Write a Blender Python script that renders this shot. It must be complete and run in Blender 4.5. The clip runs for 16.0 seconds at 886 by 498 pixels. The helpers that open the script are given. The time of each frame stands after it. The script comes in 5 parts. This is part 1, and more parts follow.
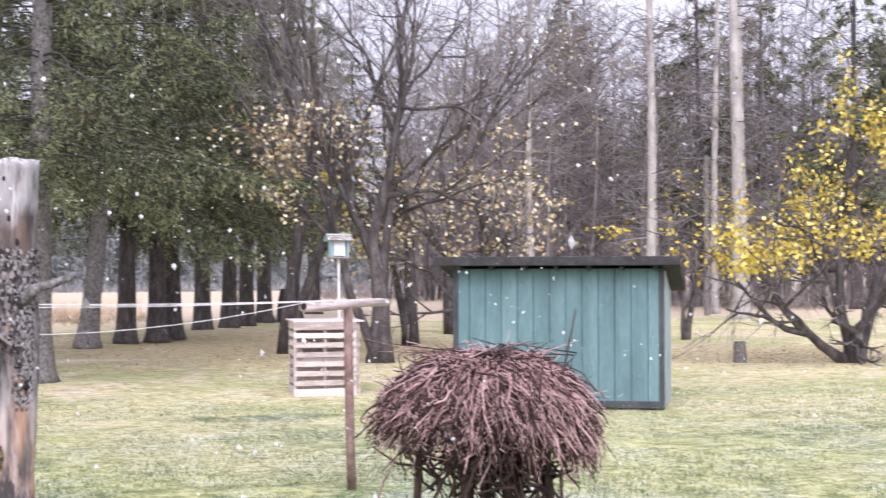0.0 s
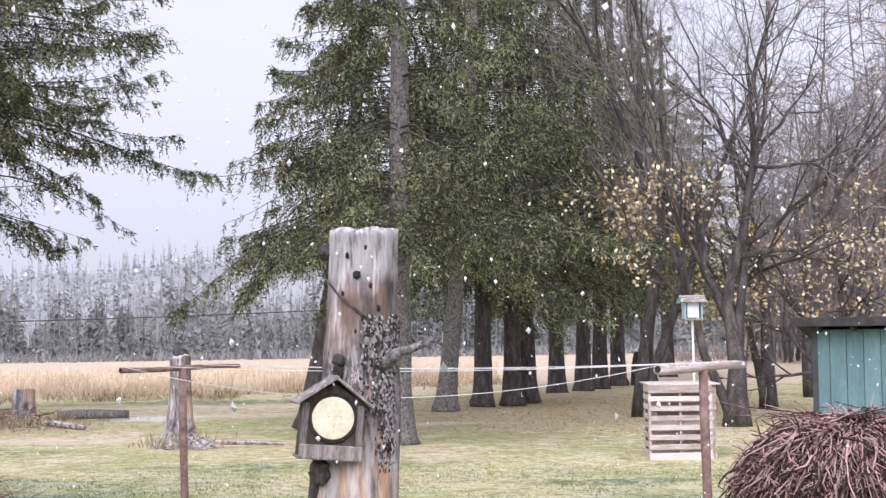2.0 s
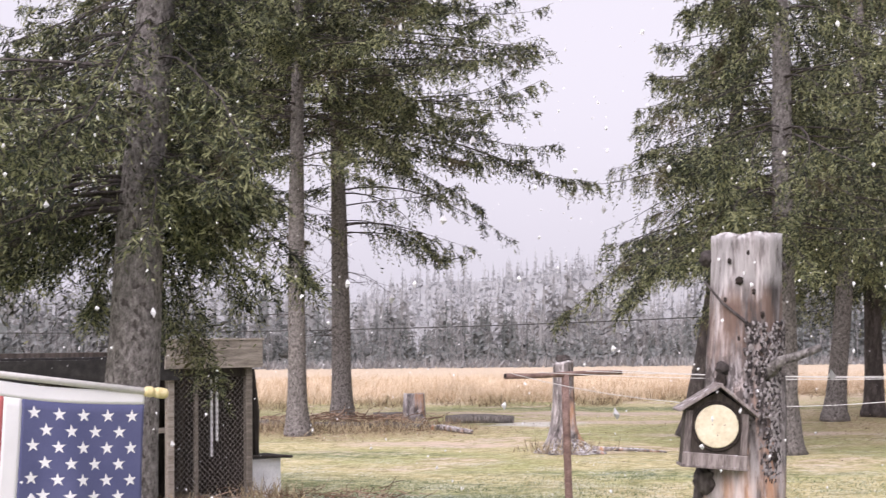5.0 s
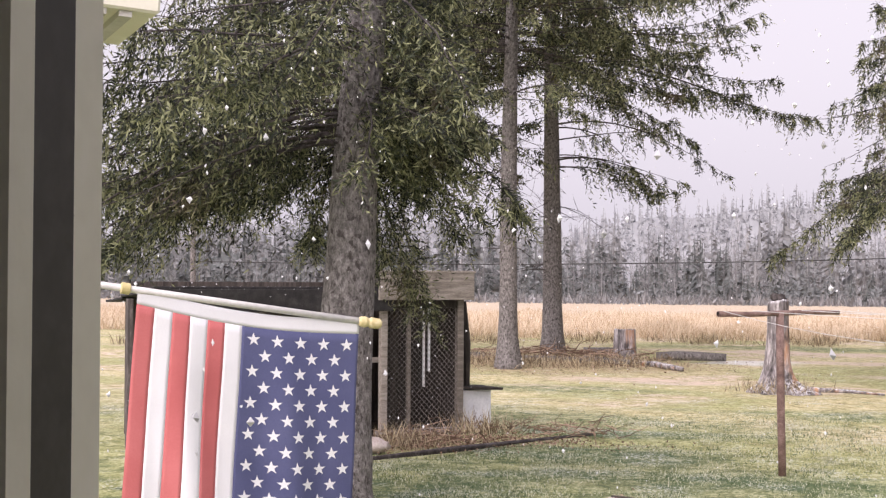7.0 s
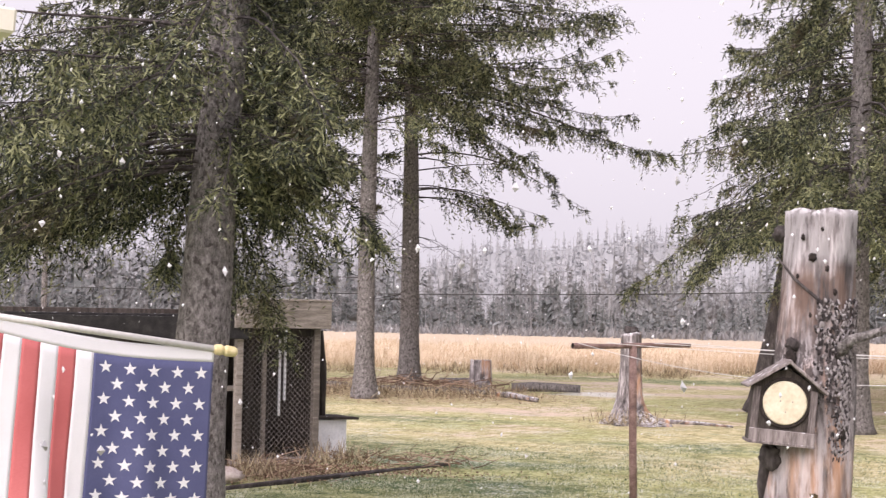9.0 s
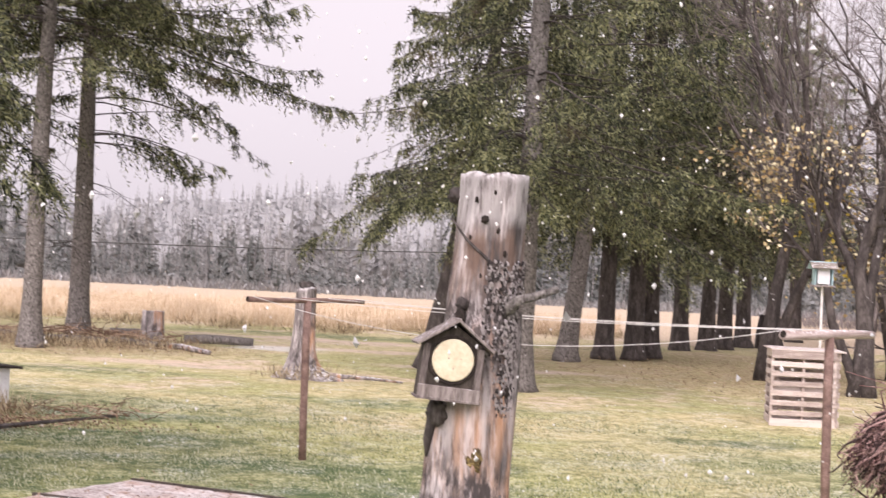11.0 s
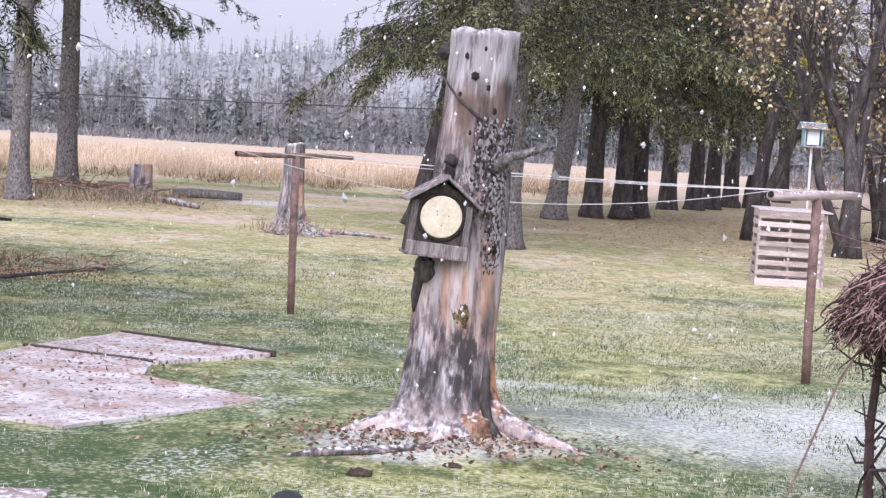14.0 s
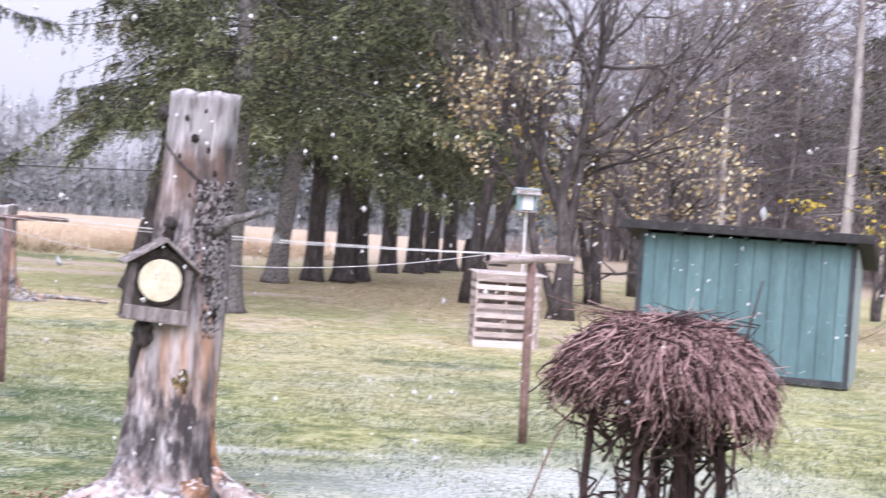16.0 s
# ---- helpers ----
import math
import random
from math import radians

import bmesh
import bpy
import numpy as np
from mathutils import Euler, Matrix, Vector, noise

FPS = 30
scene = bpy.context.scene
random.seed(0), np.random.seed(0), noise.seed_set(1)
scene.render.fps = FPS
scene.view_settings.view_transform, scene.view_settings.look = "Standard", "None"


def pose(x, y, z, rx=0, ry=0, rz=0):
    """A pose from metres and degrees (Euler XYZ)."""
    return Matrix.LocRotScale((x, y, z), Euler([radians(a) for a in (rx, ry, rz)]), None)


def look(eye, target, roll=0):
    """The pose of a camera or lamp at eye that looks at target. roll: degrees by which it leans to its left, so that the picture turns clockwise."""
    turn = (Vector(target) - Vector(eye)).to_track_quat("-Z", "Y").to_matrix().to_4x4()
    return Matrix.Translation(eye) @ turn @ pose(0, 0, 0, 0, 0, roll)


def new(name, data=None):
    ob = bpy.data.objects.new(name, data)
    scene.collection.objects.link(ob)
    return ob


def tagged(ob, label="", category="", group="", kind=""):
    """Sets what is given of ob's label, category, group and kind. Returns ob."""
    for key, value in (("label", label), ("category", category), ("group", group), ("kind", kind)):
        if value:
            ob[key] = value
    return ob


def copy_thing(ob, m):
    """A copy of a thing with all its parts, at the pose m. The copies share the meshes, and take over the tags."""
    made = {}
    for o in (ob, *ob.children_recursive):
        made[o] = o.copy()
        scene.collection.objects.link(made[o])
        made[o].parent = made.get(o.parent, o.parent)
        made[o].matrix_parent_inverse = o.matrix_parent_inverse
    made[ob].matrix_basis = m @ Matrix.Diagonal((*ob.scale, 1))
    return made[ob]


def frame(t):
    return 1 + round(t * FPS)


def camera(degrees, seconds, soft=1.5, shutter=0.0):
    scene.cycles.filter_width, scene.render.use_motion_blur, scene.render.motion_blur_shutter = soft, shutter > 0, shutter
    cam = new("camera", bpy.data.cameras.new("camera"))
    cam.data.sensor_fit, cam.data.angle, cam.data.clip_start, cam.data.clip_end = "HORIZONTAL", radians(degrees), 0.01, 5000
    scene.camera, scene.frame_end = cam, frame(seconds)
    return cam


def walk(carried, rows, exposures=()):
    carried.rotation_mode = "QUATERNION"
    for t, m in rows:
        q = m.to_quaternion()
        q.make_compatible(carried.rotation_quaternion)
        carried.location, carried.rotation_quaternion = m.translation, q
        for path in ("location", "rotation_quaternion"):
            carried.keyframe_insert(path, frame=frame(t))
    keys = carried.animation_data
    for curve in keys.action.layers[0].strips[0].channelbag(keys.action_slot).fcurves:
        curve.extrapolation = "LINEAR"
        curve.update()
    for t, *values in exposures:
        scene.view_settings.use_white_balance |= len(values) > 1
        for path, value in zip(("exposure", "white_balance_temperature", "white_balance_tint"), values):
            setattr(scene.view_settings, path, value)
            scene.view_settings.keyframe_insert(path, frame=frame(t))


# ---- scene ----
import collections

cam = camera(32.19, 16.0, soft=1.3, shutter=0.3)
EYE = (0.0, 0.0, 2.05)
ROWS = [
    (0.0, -16.82, 0.57, 0.21), (0.5, -12.26, 1.20, 0.15), (1.0, -8.85, 1.77, 0.13), (1.5, -5.78, 2.34, 0.50),
    (2.0, -3.71, 3.03, 0.82), (2.5, -2.45, 3.83, 0.69), (3.0, -0.31, 4.39, 0.59), (3.5, 2.53, 4.79, 0.72),
    (4.0, 5.27, 4.73, 0.67), (4.5, 7.85, 4.06, 0.60), (5.0, 10.44, 3.47, 0.70), (5.2, 11.45, 3.19, 0.55),
    (5.8, 14.4, 2.45, 0.20), (6.4, 17.1, 1.65, -0.12), (6.9, 18.3, 1.12, -0.34), (7.3, 18.11, 0.86, -0.50),
    (7.5, 17.52, 0.80, -0.58), (8.0, 16.07, 0.95, -0.63), (8.2, 15.55, 1.18, -0.66), (8.8, 13.7, 2.0, -0.95),
    (9.5, 10.9, 2.55, -1.50), (10.3, 6.15, 2.55, -2.20), (10.5, 4.67, 2.27, -2.36), (11.0, 0.95, 0.93, -2.93),
    (11.5, -0.93, -0.51, -3.34), (12.0, -1.42, -1.63, -3.68), (12.5, -1.51, -2.57, -3.94), (13.0, -1.24, -3.47, -4.33),
    (13.5, 0.35, -4.80, -4.09), (14.0, 0.55, -4.39, -3.57), (14.5, 0.01, -3.74, -2.99), (15.0, -0.64, -3.31, -2.90),
    (15.5, -4.01, -2.64, -3.17), (16.0, -9.84, -1.34, -3.98),
]
walk(cam, [(t, pose(*EYE, 90 + pitch, roll, yaw)) for t, yaw, pitch, roll in ROWS], [(0.0, 0.68, 5950, 22), (2.0, 0.48, 6000, 19), (3.5, 0.45, 6050, 20), (5.0, 0.42, 6450, 23), (7.5, 0.42, 6600, 24), (10.5, 0.48, 6800, 24), (11.0, 0.46, 6850, 25), (11.5, 0.45, 6450, 22),
     (12.0, 0.46, 6200, 22), (13.5, 0.36, 5900, 24), (15.0, 0.42, 5850, 25), (16.0, 0.57, 5850, 24)])

# ---------------------------------------------------------------- sky and sun: snowfall under a closed overcast
world = bpy.data.worlds.new("overcast")
scene.world = world
world.use_nodes = True
wn, wl = world.node_tree.nodes, world.node_tree.links
wn.clear()
sky = wn.new("ShaderNodeTexSky")
sky.sky_type, sky.sun_disc = "NISHITA", False
sky.sun_elevation, sky.sun_rotation = radians(38), radians(200)
sky.air_density, sky.dust_density = 1.0, 6.0
grey = wn.new("ShaderNodeHueSaturation")
grey.inputs["Saturation"].default_value = 0.12
wl.new(sky.outputs[0], grey.inputs["Color"])
bg1 = wn.new("ShaderNodeBackground")
bg1.inputs["Strength"].default_value = 0.04
wl.new(grey.outputs[0], bg1.inputs["Color"])
bg2 = wn.new("ShaderNodeBackground")
bg2.inputs["Color"].default_value = (0.86, 0.87, 0.93, 1)
bg2.inputs["Strength"].default_value = 0.60
add = wn.new("ShaderNodeAddShader")
wo = wn.new("ShaderNodeOutputWorld")
wl.new(bg1.outputs[0], add.inputs[0]), wl.new(bg2.outputs[0], add.inputs[1]), wl.new(add.outputs[0], wo.inputs["Surface"])
sun_data = bpy.data.lights.new("sun", "SUN")
sun_data.energy, sun_data.angle, sun_data.color = 2.2, radians(60), (1.0, 0.97, 0.94)
sun = new("sun", sun_data)
sun.matrix_basis = look((-8, -24, 30), (0, 10, 0))


# ---------------------------------------------------------------- materials
def material(name, cols, rough=0.85, scale=6.0, stretch=(1, 1, 1), fine=60.0, bump=0.3, depth=0.01, island=0.0, objvar=0.0,
             metal=0.0, spots=None, spot_scale=3.0, spot_range=(0.55, 0.68), snow=0.0, stains=None, stain_scale=5.0):
    """cols: three colours from dark to light over a broad and a fine noise; spots: a second colour in patches; snow: dusting on faces that look up."""
    m = bpy.data.materials.new(name)
    m.use_nodes = True
    n, l = m.node_tree.nodes, m.node_tree.links
    b = n["Principled BSDF"]
    b.inputs["Roughness"].default_value, b.inputs["Metallic"].default_value = rough, metal
    co = n.new("ShaderNodeTexCoord")
    mp = n.new("ShaderNodeMapping")
    mp.inputs["Scale"].default_value = stretch
    l.new(co.outputs["Object"], mp.inputs["Vector"])
    a, f = n.new("ShaderNodeTexNoise"), n.new("ShaderNodeTexNoise")
    a.inputs["Scale"].default_value, f.inputs["Scale"].default_value = scale, fine
    a.inputs["Detail"].default_value, f.inputs["Detail"].default_value = 4, 3
    for t in (a, f):
        l.new(mp.outputs[0], t.inputs["Vector"])
    mix = n.new("ShaderNodeMath")
    mix.operation = "MULTIPLY_ADD"
    mix.inputs[1].default_value, mix.inputs[2].default_value = 0.4, 0.0
    l.new(f.outputs["Fac"], mix.inputs[0])
    tot = n.new("ShaderNodeMath")
    tot.operation = "MULTIPLY_ADD"
    tot.inputs[1].default_value = 0.6
    l.new(a.outputs["Fac"], tot.inputs[0]), l.new(mix.outputs[0], tot.inputs[2])
    fac = tot.outputs[0]
    for amount, node, out in ((island, "ShaderNodeNewGeometry", "Random Per Island"), (objvar, "ShaderNodeObjectInfo", "Random")):
        if amount:
            g, s, c = n.new(node), n.new("ShaderNodeMath"), n.new("ShaderNodeMath")
            c.operation = "SUBTRACT"
            c.inputs[1].default_value = 0.5
            l.new(g.outputs[out], c.inputs[0])
            s.operation = "MULTIPLY_ADD"
            s.inputs[1].default_value = amount
            l.new(c.outputs[0], s.inputs[0]), l.new(fac, s.inputs[2])
            fac = s.outputs[0]
    r = n.new("ShaderNodeValToRGB")
    r.color_ramp.elements[0].position, r.color_ramp.elements[1].position = 0.34, 0.66
    e = r.color_ramp.elements.new(0.5)
    for el, c in zip(r.color_ramp.elements, cols):
        el.color = (*c, 1)
    l.new(fac, r.inputs[0])
    col = r.outputs[0]

    def blend(factor, colour):
        x = n.new("ShaderNodeMix")
        x.data_type = "RGBA"
        l.new(factor, x.inputs["Factor"]), l.new(col, x.inputs[6])
        x.inputs[7].default_value = (*colour, 1)
        return x.outputs[2]

    if spots:
        t, q = n.new("ShaderNodeTexNoise"), n.new("ShaderNodeMapRange")
        t.inputs["Scale"].default_value, t.inputs["Detail"].default_value = spot_scale, 5
        l.new(mp.outputs[0], t.inputs["Vector"])
        q.inputs[1].default_value, q.inputs[2].default_value = spot_range
        l.new(t.outputs["Fac"], q.inputs[0])
        col = blend(q.outputs[0], spots)
    if stains:
        t, q, mv = n.new("ShaderNodeTexNoise"), n.new("ShaderNodeMapRange"), n.new("ShaderNodeMapping")
        mv.inputs["Location"].default_value = (7.3, 1.9, 4.4)
        mv.inputs["Scale"].default_value = (1, 1, 0.5)
        l.new(co.outputs["Object"], mv.inputs["Vector"]), l.new(mv.outputs[0], t.inputs["Vector"])
        t.inputs["Scale"].default_value, t.inputs["Detail"].default_value = stain_scale, 7
        q.inputs[1].default_value, q.inputs[2].default_value, q.inputs[4].default_value = 0.53, 0.64, 0.85
        l.new(t.outputs["Fac"], q.inputs[0])
        col = blend(q.outputs[0], stains)
    if snow:
        g, sx, q, t, k = (n.new(x) for x in ("ShaderNodeNewGeometry", "ShaderNodeSeparateXYZ", "ShaderNodeMapRange", "ShaderNodeTexNoise", "ShaderNodeMath"))
        l.new(g.outputs["Normal"], sx.inputs[0])
        q.inputs[1].default_value, q.inputs[2].default_value = 0.3, 0.8
        l.new(sx.outputs[2], q.inputs[0])
        t.inputs["Scale"].default_value = 25
        l.new(co.outputs["Object"], t.inputs["Vector"])
        k.operation = "MULTIPLY"
        l.new(q.outputs[0], k.inputs[0])
        tt = n.new("ShaderNodeMapRange")
        tt.inputs[1].default_value, tt.inputs[2].default_value, tt.inputs[4].default_value = 0.62 - 0.3 * snow, 0.75 - 0.3 * snow, 1.0
        l.new(t.outputs["Fac"], tt.inputs[0]), l.new(tt.outputs[0], k.inputs[1])
        col = blend(k.outputs[0], (0.80, 0.80, 0.83))
    l.new(col, b.inputs["Base Color"])
    if bump:
        u = n.new("ShaderNodeBump")
        u.inputs["Strength"].default_value, u.inputs["Distance"].default_value = bump, depth
        l.new(tot.outputs[0], u.inputs["Height"]), l.new(u.outputs[0], b.inputs["Normal"])
    return m


M = {}
M["needles"] = material("spruce_needles", [(0.009, 0.014, 0.007), (0.058, 0.074, 0.032), (0.24, 0.25, 0.125)], 0.7, 0.9, fine=5, bump=0, island=0.55, spots=(0.13, 0.095, 0.055), spot_scale=0.7, spot_range=(0.60, 0.72))
M["bark"] = material("spruce_bark", [(0.075, 0.068, 0.065), (0.19, 0.175, 0.168), (0.36, 0.335, 0.325)], 0.95, 24, (1, 1, 0.6), 85, 1.0, 0.05, spots=(0.07, 0.06, 0.056), spot_scale=26, spot_range=(0.56, 0.64))
M["scale_bark"] = material("scaly_bark", [(0.03, 0.025, 0.025), (0.10, 0.085, 0.084), (0.31, 0.285, 0.285)], 0.95, 14, fine=60, bump=0.8, depth=0.01, island=0.7, snow=0.2)
M["dark_bark"] = material("dark_bark", [(0.024, 0.020, 0.020), (0.062, 0.052, 0.050), (0.145, 0.127, 0.122)], 0.95, 7, (1, 1, 0.3), 40, 1.0, 0.03)
M["pale_bark"] = material("pale_bark", [(0.22, 0.20, 0.19), (0.36, 0.33, 0.31), (0.50, 0.47, 0.45)], 0.9, 3, (1, 1, 0.5), 30, 0.5, 0.01)
M["twig"] = material("bare_twigs", [(0.10, 0.085, 0.083), (0.18, 0.155, 0.15), (0.31, 0.275, 0.27)], 0.9, 1.5, fine=10, bump=0, island=0.3)
M["wood_twig"] = material("darker_woods_twigs", [(0.095, 0.082, 0.08), (0.165, 0.143, 0.14), (0.28, 0.25, 0.246)], 0.9, 0.5, fine=6, bump=0, island=0.4)
M["red_twig"] = material("red_brown_twigs", [(0.035, 0.016, 0.015), (0.155, 0.07, 0.066), (0.50, 0.33, 0.31)], 0.75, 5, fine=30, bump=0, island=0.8)
M["shrub_stem"] = material("dark_shrub_stem", [(0.03, 0.018, 0.017), (0.07, 0.042, 0.038), (0.14, 0.09, 0.085)], 0.9, 8, (1, 1, 0.3), 40, 0.8, 0.01)
M["yellow_leaf"] = material("yellow_leaves", [(0.38, 0.27, 0.02), (0.62, 0.47, 0.05), (0.74, 0.62, 0.16)], 0.6, 1.0, fine=6, bump=0, island=0.7)
M["tan_leaf"] = material("withered_leaves", [(0.36, 0.25, 0.11), (0.56, 0.44, 0.22), (0.76, 0.69, 0.46)], 0.7, 1.0, fine=6, bump=0, island=0.8)
M["litter"] = material("dead_leaves", [(0.12, 0.07, 0.045), (0.24, 0.15, 0.10), (0.42, 0.30, 0.22)], 0.85, 3, fine=20, bump=0, island=0.8)
M["snag"] = material("weathered_deadwood", [(0.028, 0.023, 0.023), (0.23, 0.205, 0.205), (0.74, 0.69, 0.70)], 0.85, 7.5, (1, 1, 0.13), 46, 1.0, 0.025, spots=(0.46, 0.235, 0.12), spot_scale=3.9, spot_range=(0.56, 0.66), snow=0.5,
                     stains=(0.045, 0.037, 0.036), stain_scale=4.6)
M["rot"] = material("rotten_orange_wood", [(0.08, 0.045, 0.03), (0.29, 0.165, 0.10), (0.56, 0.40, 0.31)], 0.9, 12, (1, 1, 0.4), 60, 1.0, 0.02, snow=0.35)
# Near-black: the shade inside holes and pipe ends is put into this colour.
M["hole"] = material("dark_hollow", [(0.012, 0.009, 0.008), (0.025, 0.018, 0.015), (0.05, 0.035, 0.03)], 0.95, 20, fine=80, bump=0.5)
M["moss"] = material("mossy_knot", [(0.02, 0.015, 0.008), (0.10, 0.07, 0.03), (0.40, 0.30, 0.12)], 0.95, 30, fine=90, bump=1.0, depth=0.02)
M["old_board"] = material("weathered_boards", [(0.08, 0.066, 0.062), (0.17, 0.142, 0.136), (0.31, 0.27, 0.26)], 0.85, 5, (6, 6, 0.7), 20, 0.6, 0.006, objvar=0.25, snow=0.15)
M["pallet"] = material("pallet_wood", [(0.32, 0.26, 0.24), (0.50, 0.42, 0.39), (0.66, 0.58, 0.55)], 0.85, 4, (0.8, 5, 5), 30, 0.5, 0.006, objvar=0.3, snow=0.3)
M["disc"] = material("cream_enamel_disc", [(0.58, 0.50, 0.35), (0.69, 0.62, 0.46), (0.77, 0.72, 0.58)], 0.5, 9, fine=50, bump=0.1, spots=(0.70, 0.48, 0.30), spot_scale=6, spot_range=(0.64, 0.75))
M["rust"] = material("rusty_pipe", [(0.11, 0.065, 0.055), (0.21, 0.13, 0.11), (0.34, 0.23, 0.20)], 0.7, 12, fine=80, bump=0.4, depth=0.004)
M["pole_wood"] = material("peeled_pole", [(0.26, 0.19, 0.17), (0.44, 0.35, 0.33), (0.62, 0.53, 0.51)], 0.8, 6, (0.4, 0.4, 6), 30, 0.4, 0.005, snow=0.4)
M["wire"] = material("pale_wire", [(0.50, 0.49, 0.48), (0.62, 0.61, 0.60), (0.74, 0.73, 0.72)], 0.5, 10, bump=0)
M["dark_wire"] = material("dark_wire", [(0.03, 0.03, 0.03), (0.05, 0.05, 0.05), (0.08, 0.08, 0.08)], 0.6, 10, bump=0)
M["teal"] = material("teal_painted_boards", [(0.078, 0.142, 0.153), (0.104, 0.187, 0.20), (0.145, 0.24, 0.253)], 0.65, 2.0, (2, 2, 0.35), 25, 0.3, 0.004, objvar=0.12)
M["dark_trim"] = material("dark_trim", [(0.022, 0.026, 0.03), (0.04, 0.045, 0.05), (0.075, 0.075, 0.08)], 0.7, 5, fine=40, bump=0.3)
M["tar"] = material("black_roofing", [(0.015, 0.014, 0.015), (0.03, 0.028, 0.028), (0.06, 0.055, 0.055)], 0.9, 9, fine=90, bump=0.5, snow=0.1)
M["pale_green"] = material("pale_green_boards", [(0.22, 0.30, 0.30), (0.32, 0.40, 0.40), (0.42, 0.50, 0.50)], 0.7, 3, (3, 3, 0.4), 30, 0.3, 0.004, objvar=0.2)
M["white_board"] = material("white_painted_box", [(0.60, 0.61, 0.63), (0.74, 0.75, 0.77), (0.82, 0.82, 0.84)], 0.6, 4, fine=30, bump=0.2, depth=0.003)
M["dark_board"] = material("dark_old_boards", [(0.020, 0.016, 0.013), (0.048, 0.038, 0.032), (0.105, 0.086, 0.074)], 0.9, 5, (5, 5, 0.6), 30, 0.5, 0.006, objvar=0.3)
M["brown_board"] = material("brown_grey_boards", [(0.15, 0.13, 0.11), (0.27, 0.235, 0.20), (0.40, 0.355, 0.315)], 0.9, 5, (0.7, 5, 5), 30, 0.5, 0.006, objvar=0.25, snow=0.25)
M["mesh_wire"] = material("galvanised_mesh", [(0.17, 0.15, 0.135), (0.25, 0.225, 0.205), (0.36, 0.33, 0.30)], 0.6, 20, bump=0)
M["slab"] = material("snowy_slab", [(0.36, 0.30, 0.29), (0.60, 0.55, 0.545), (0.80, 0.77, 0.775)], 0.9, 2.2, fine=38, bump=0.6, depth=0.008, spots=(0.46, 0.33, 0.28), spot_scale=2.6, spot_range=(0.50, 0.66), stains=(0.17, 0.12, 0.10), stain_scale=26)
M["stone"] = material("field_stone", [(0.28, 0.22, 0.20), (0.42, 0.35, 0.32), (0.56, 0.50, 0.47)], 0.9, 6, fine=40, bump=0.5)
M["soil"] = material("dark_soil", [(0.025, 0.018, 0.013), (0.06, 0.045, 0.035), (0.12, 0.09, 0.07)], 0.95, 12, fine=60, bump=0.8, depth=0.02)
M["red_cloth"] = material("red_flag_cloth", [(0.50, 0.12, 0.12), (0.58, 0.155, 0.155), (0.64, 0.20, 0.20)], 0.8, 3, fine=300, bump=0.15, depth=0.002)
M["white_cloth"] = material("white_flag_cloth", [(0.72, 0.72, 0.75), (0.79, 0.79, 0.82), (0.84, 0.84, 0.86)], 0.8, 3, fine=300, bump=0.15, depth=0.002)
M["blue_cloth"] = material("blue_flag_cloth", [(0.062, 0.07, 0.16), (0.085, 0.093, 0.20), (0.11, 0.118, 0.235)], 0.8, 3, fine=300, bump=0.15, depth=0.002)
M["white_pole"] = material("white_pole", [(0.62, 0.60, 0.58), (0.74, 0.72, 0.70), (0.82, 0.80, 0.78)], 0.4, 9, fine=60, bump=0.1)
M["brass"] = material("yellow_plastic", [(0.52, 0.42, 0.18), (0.64, 0.54, 0.27), (0.74, 0.66, 0.40)], 0.45, 9, fine=60, bump=0.1)
M["cream"] = material("cream_vinyl", [(0.72, 0.69, 0.57), (0.77, 0.74, 0.62), (0.81, 0.78, 0.67)], 0.5, 5, fine=60, bump=0.1)
M["black_frame"] = material("dark_window_sash", [(0.018, 0.015, 0.012), (0.03, 0.026, 0.022), (0.05, 0.045, 0.04)], 0.6, 5, fine=60, bump=0.1)
M["siding"] = material("grey_siding", [(0.42, 0.40, 0.37), (0.52, 0.50, 0.47), (0.6, 0.58, 0.55)], 0.7, 4, fine=50, bump=0.2)
M["plaster"] = material("room_plaster", [(0.5, 0.47, 0.43), (0.58, 0.55, 0.5), (0.65, 0.62, 0.57)], 0.9, 3, fine=70, bump=0.2)
M["plank"] = material("floor_planks", [(0.13, 0.08, 0.05), (0.2, 0.13, 0.08), (0.28, 0.19, 0.12)], 0.6, 4, (1, 6, 1), 40, 0.3, 0.004)
M["flake"] = material("snow", [(0.8, 0.8, 0.83), (0.85, 0.85, 0.88), (0.9, 0.9, 0.92)], 0.8, 9, bump=0)
M["feeder_blue"] = material("pale_blue_paint", [(0.26, 0.42, 0.46), (0.36, 0.54, 0.58), (0.46, 0.62, 0.66)], 0.6, 9, fine=40, bump=0.2)
# Greys get lighter band by band: distance haze is put into these colours.
M["far_spruce"] = material("hazed_far_spruce", [(0.085, 0.095, 0.092), (0.155, 0.165, 0.163), (0.26, 0.27, 0.272)], 0.95, 0.10, fine=1.2, bump=0, island=0.2)
M["far_bare"] = material("hazed_far_hardwood", [(0.14, 0.14, 0.142), (0.20, 0.20, 0.203), (0.29, 0.29, 0.295)], 0.95, 0.1, fine=1.2, bump=0, island=0.5)
M["mid_spruce"] = material("hazed_mid_spruce", [(0.22, 0.225, 0.23), (0.27, 0.275, 0.28), (0.33, 0.335, 0.34)], 0.95, 0.06, fine=0.6, bump=0, island=0.15)
M["hill_wood"] = material("hazed_hill_trees", [(0.33, 0.335, 0.345), (0.37, 0.375, 0.385), (0.42, 0.425, 0.435)], 1.0, 0.03, fine=0.3, bump=0, island=0.1)
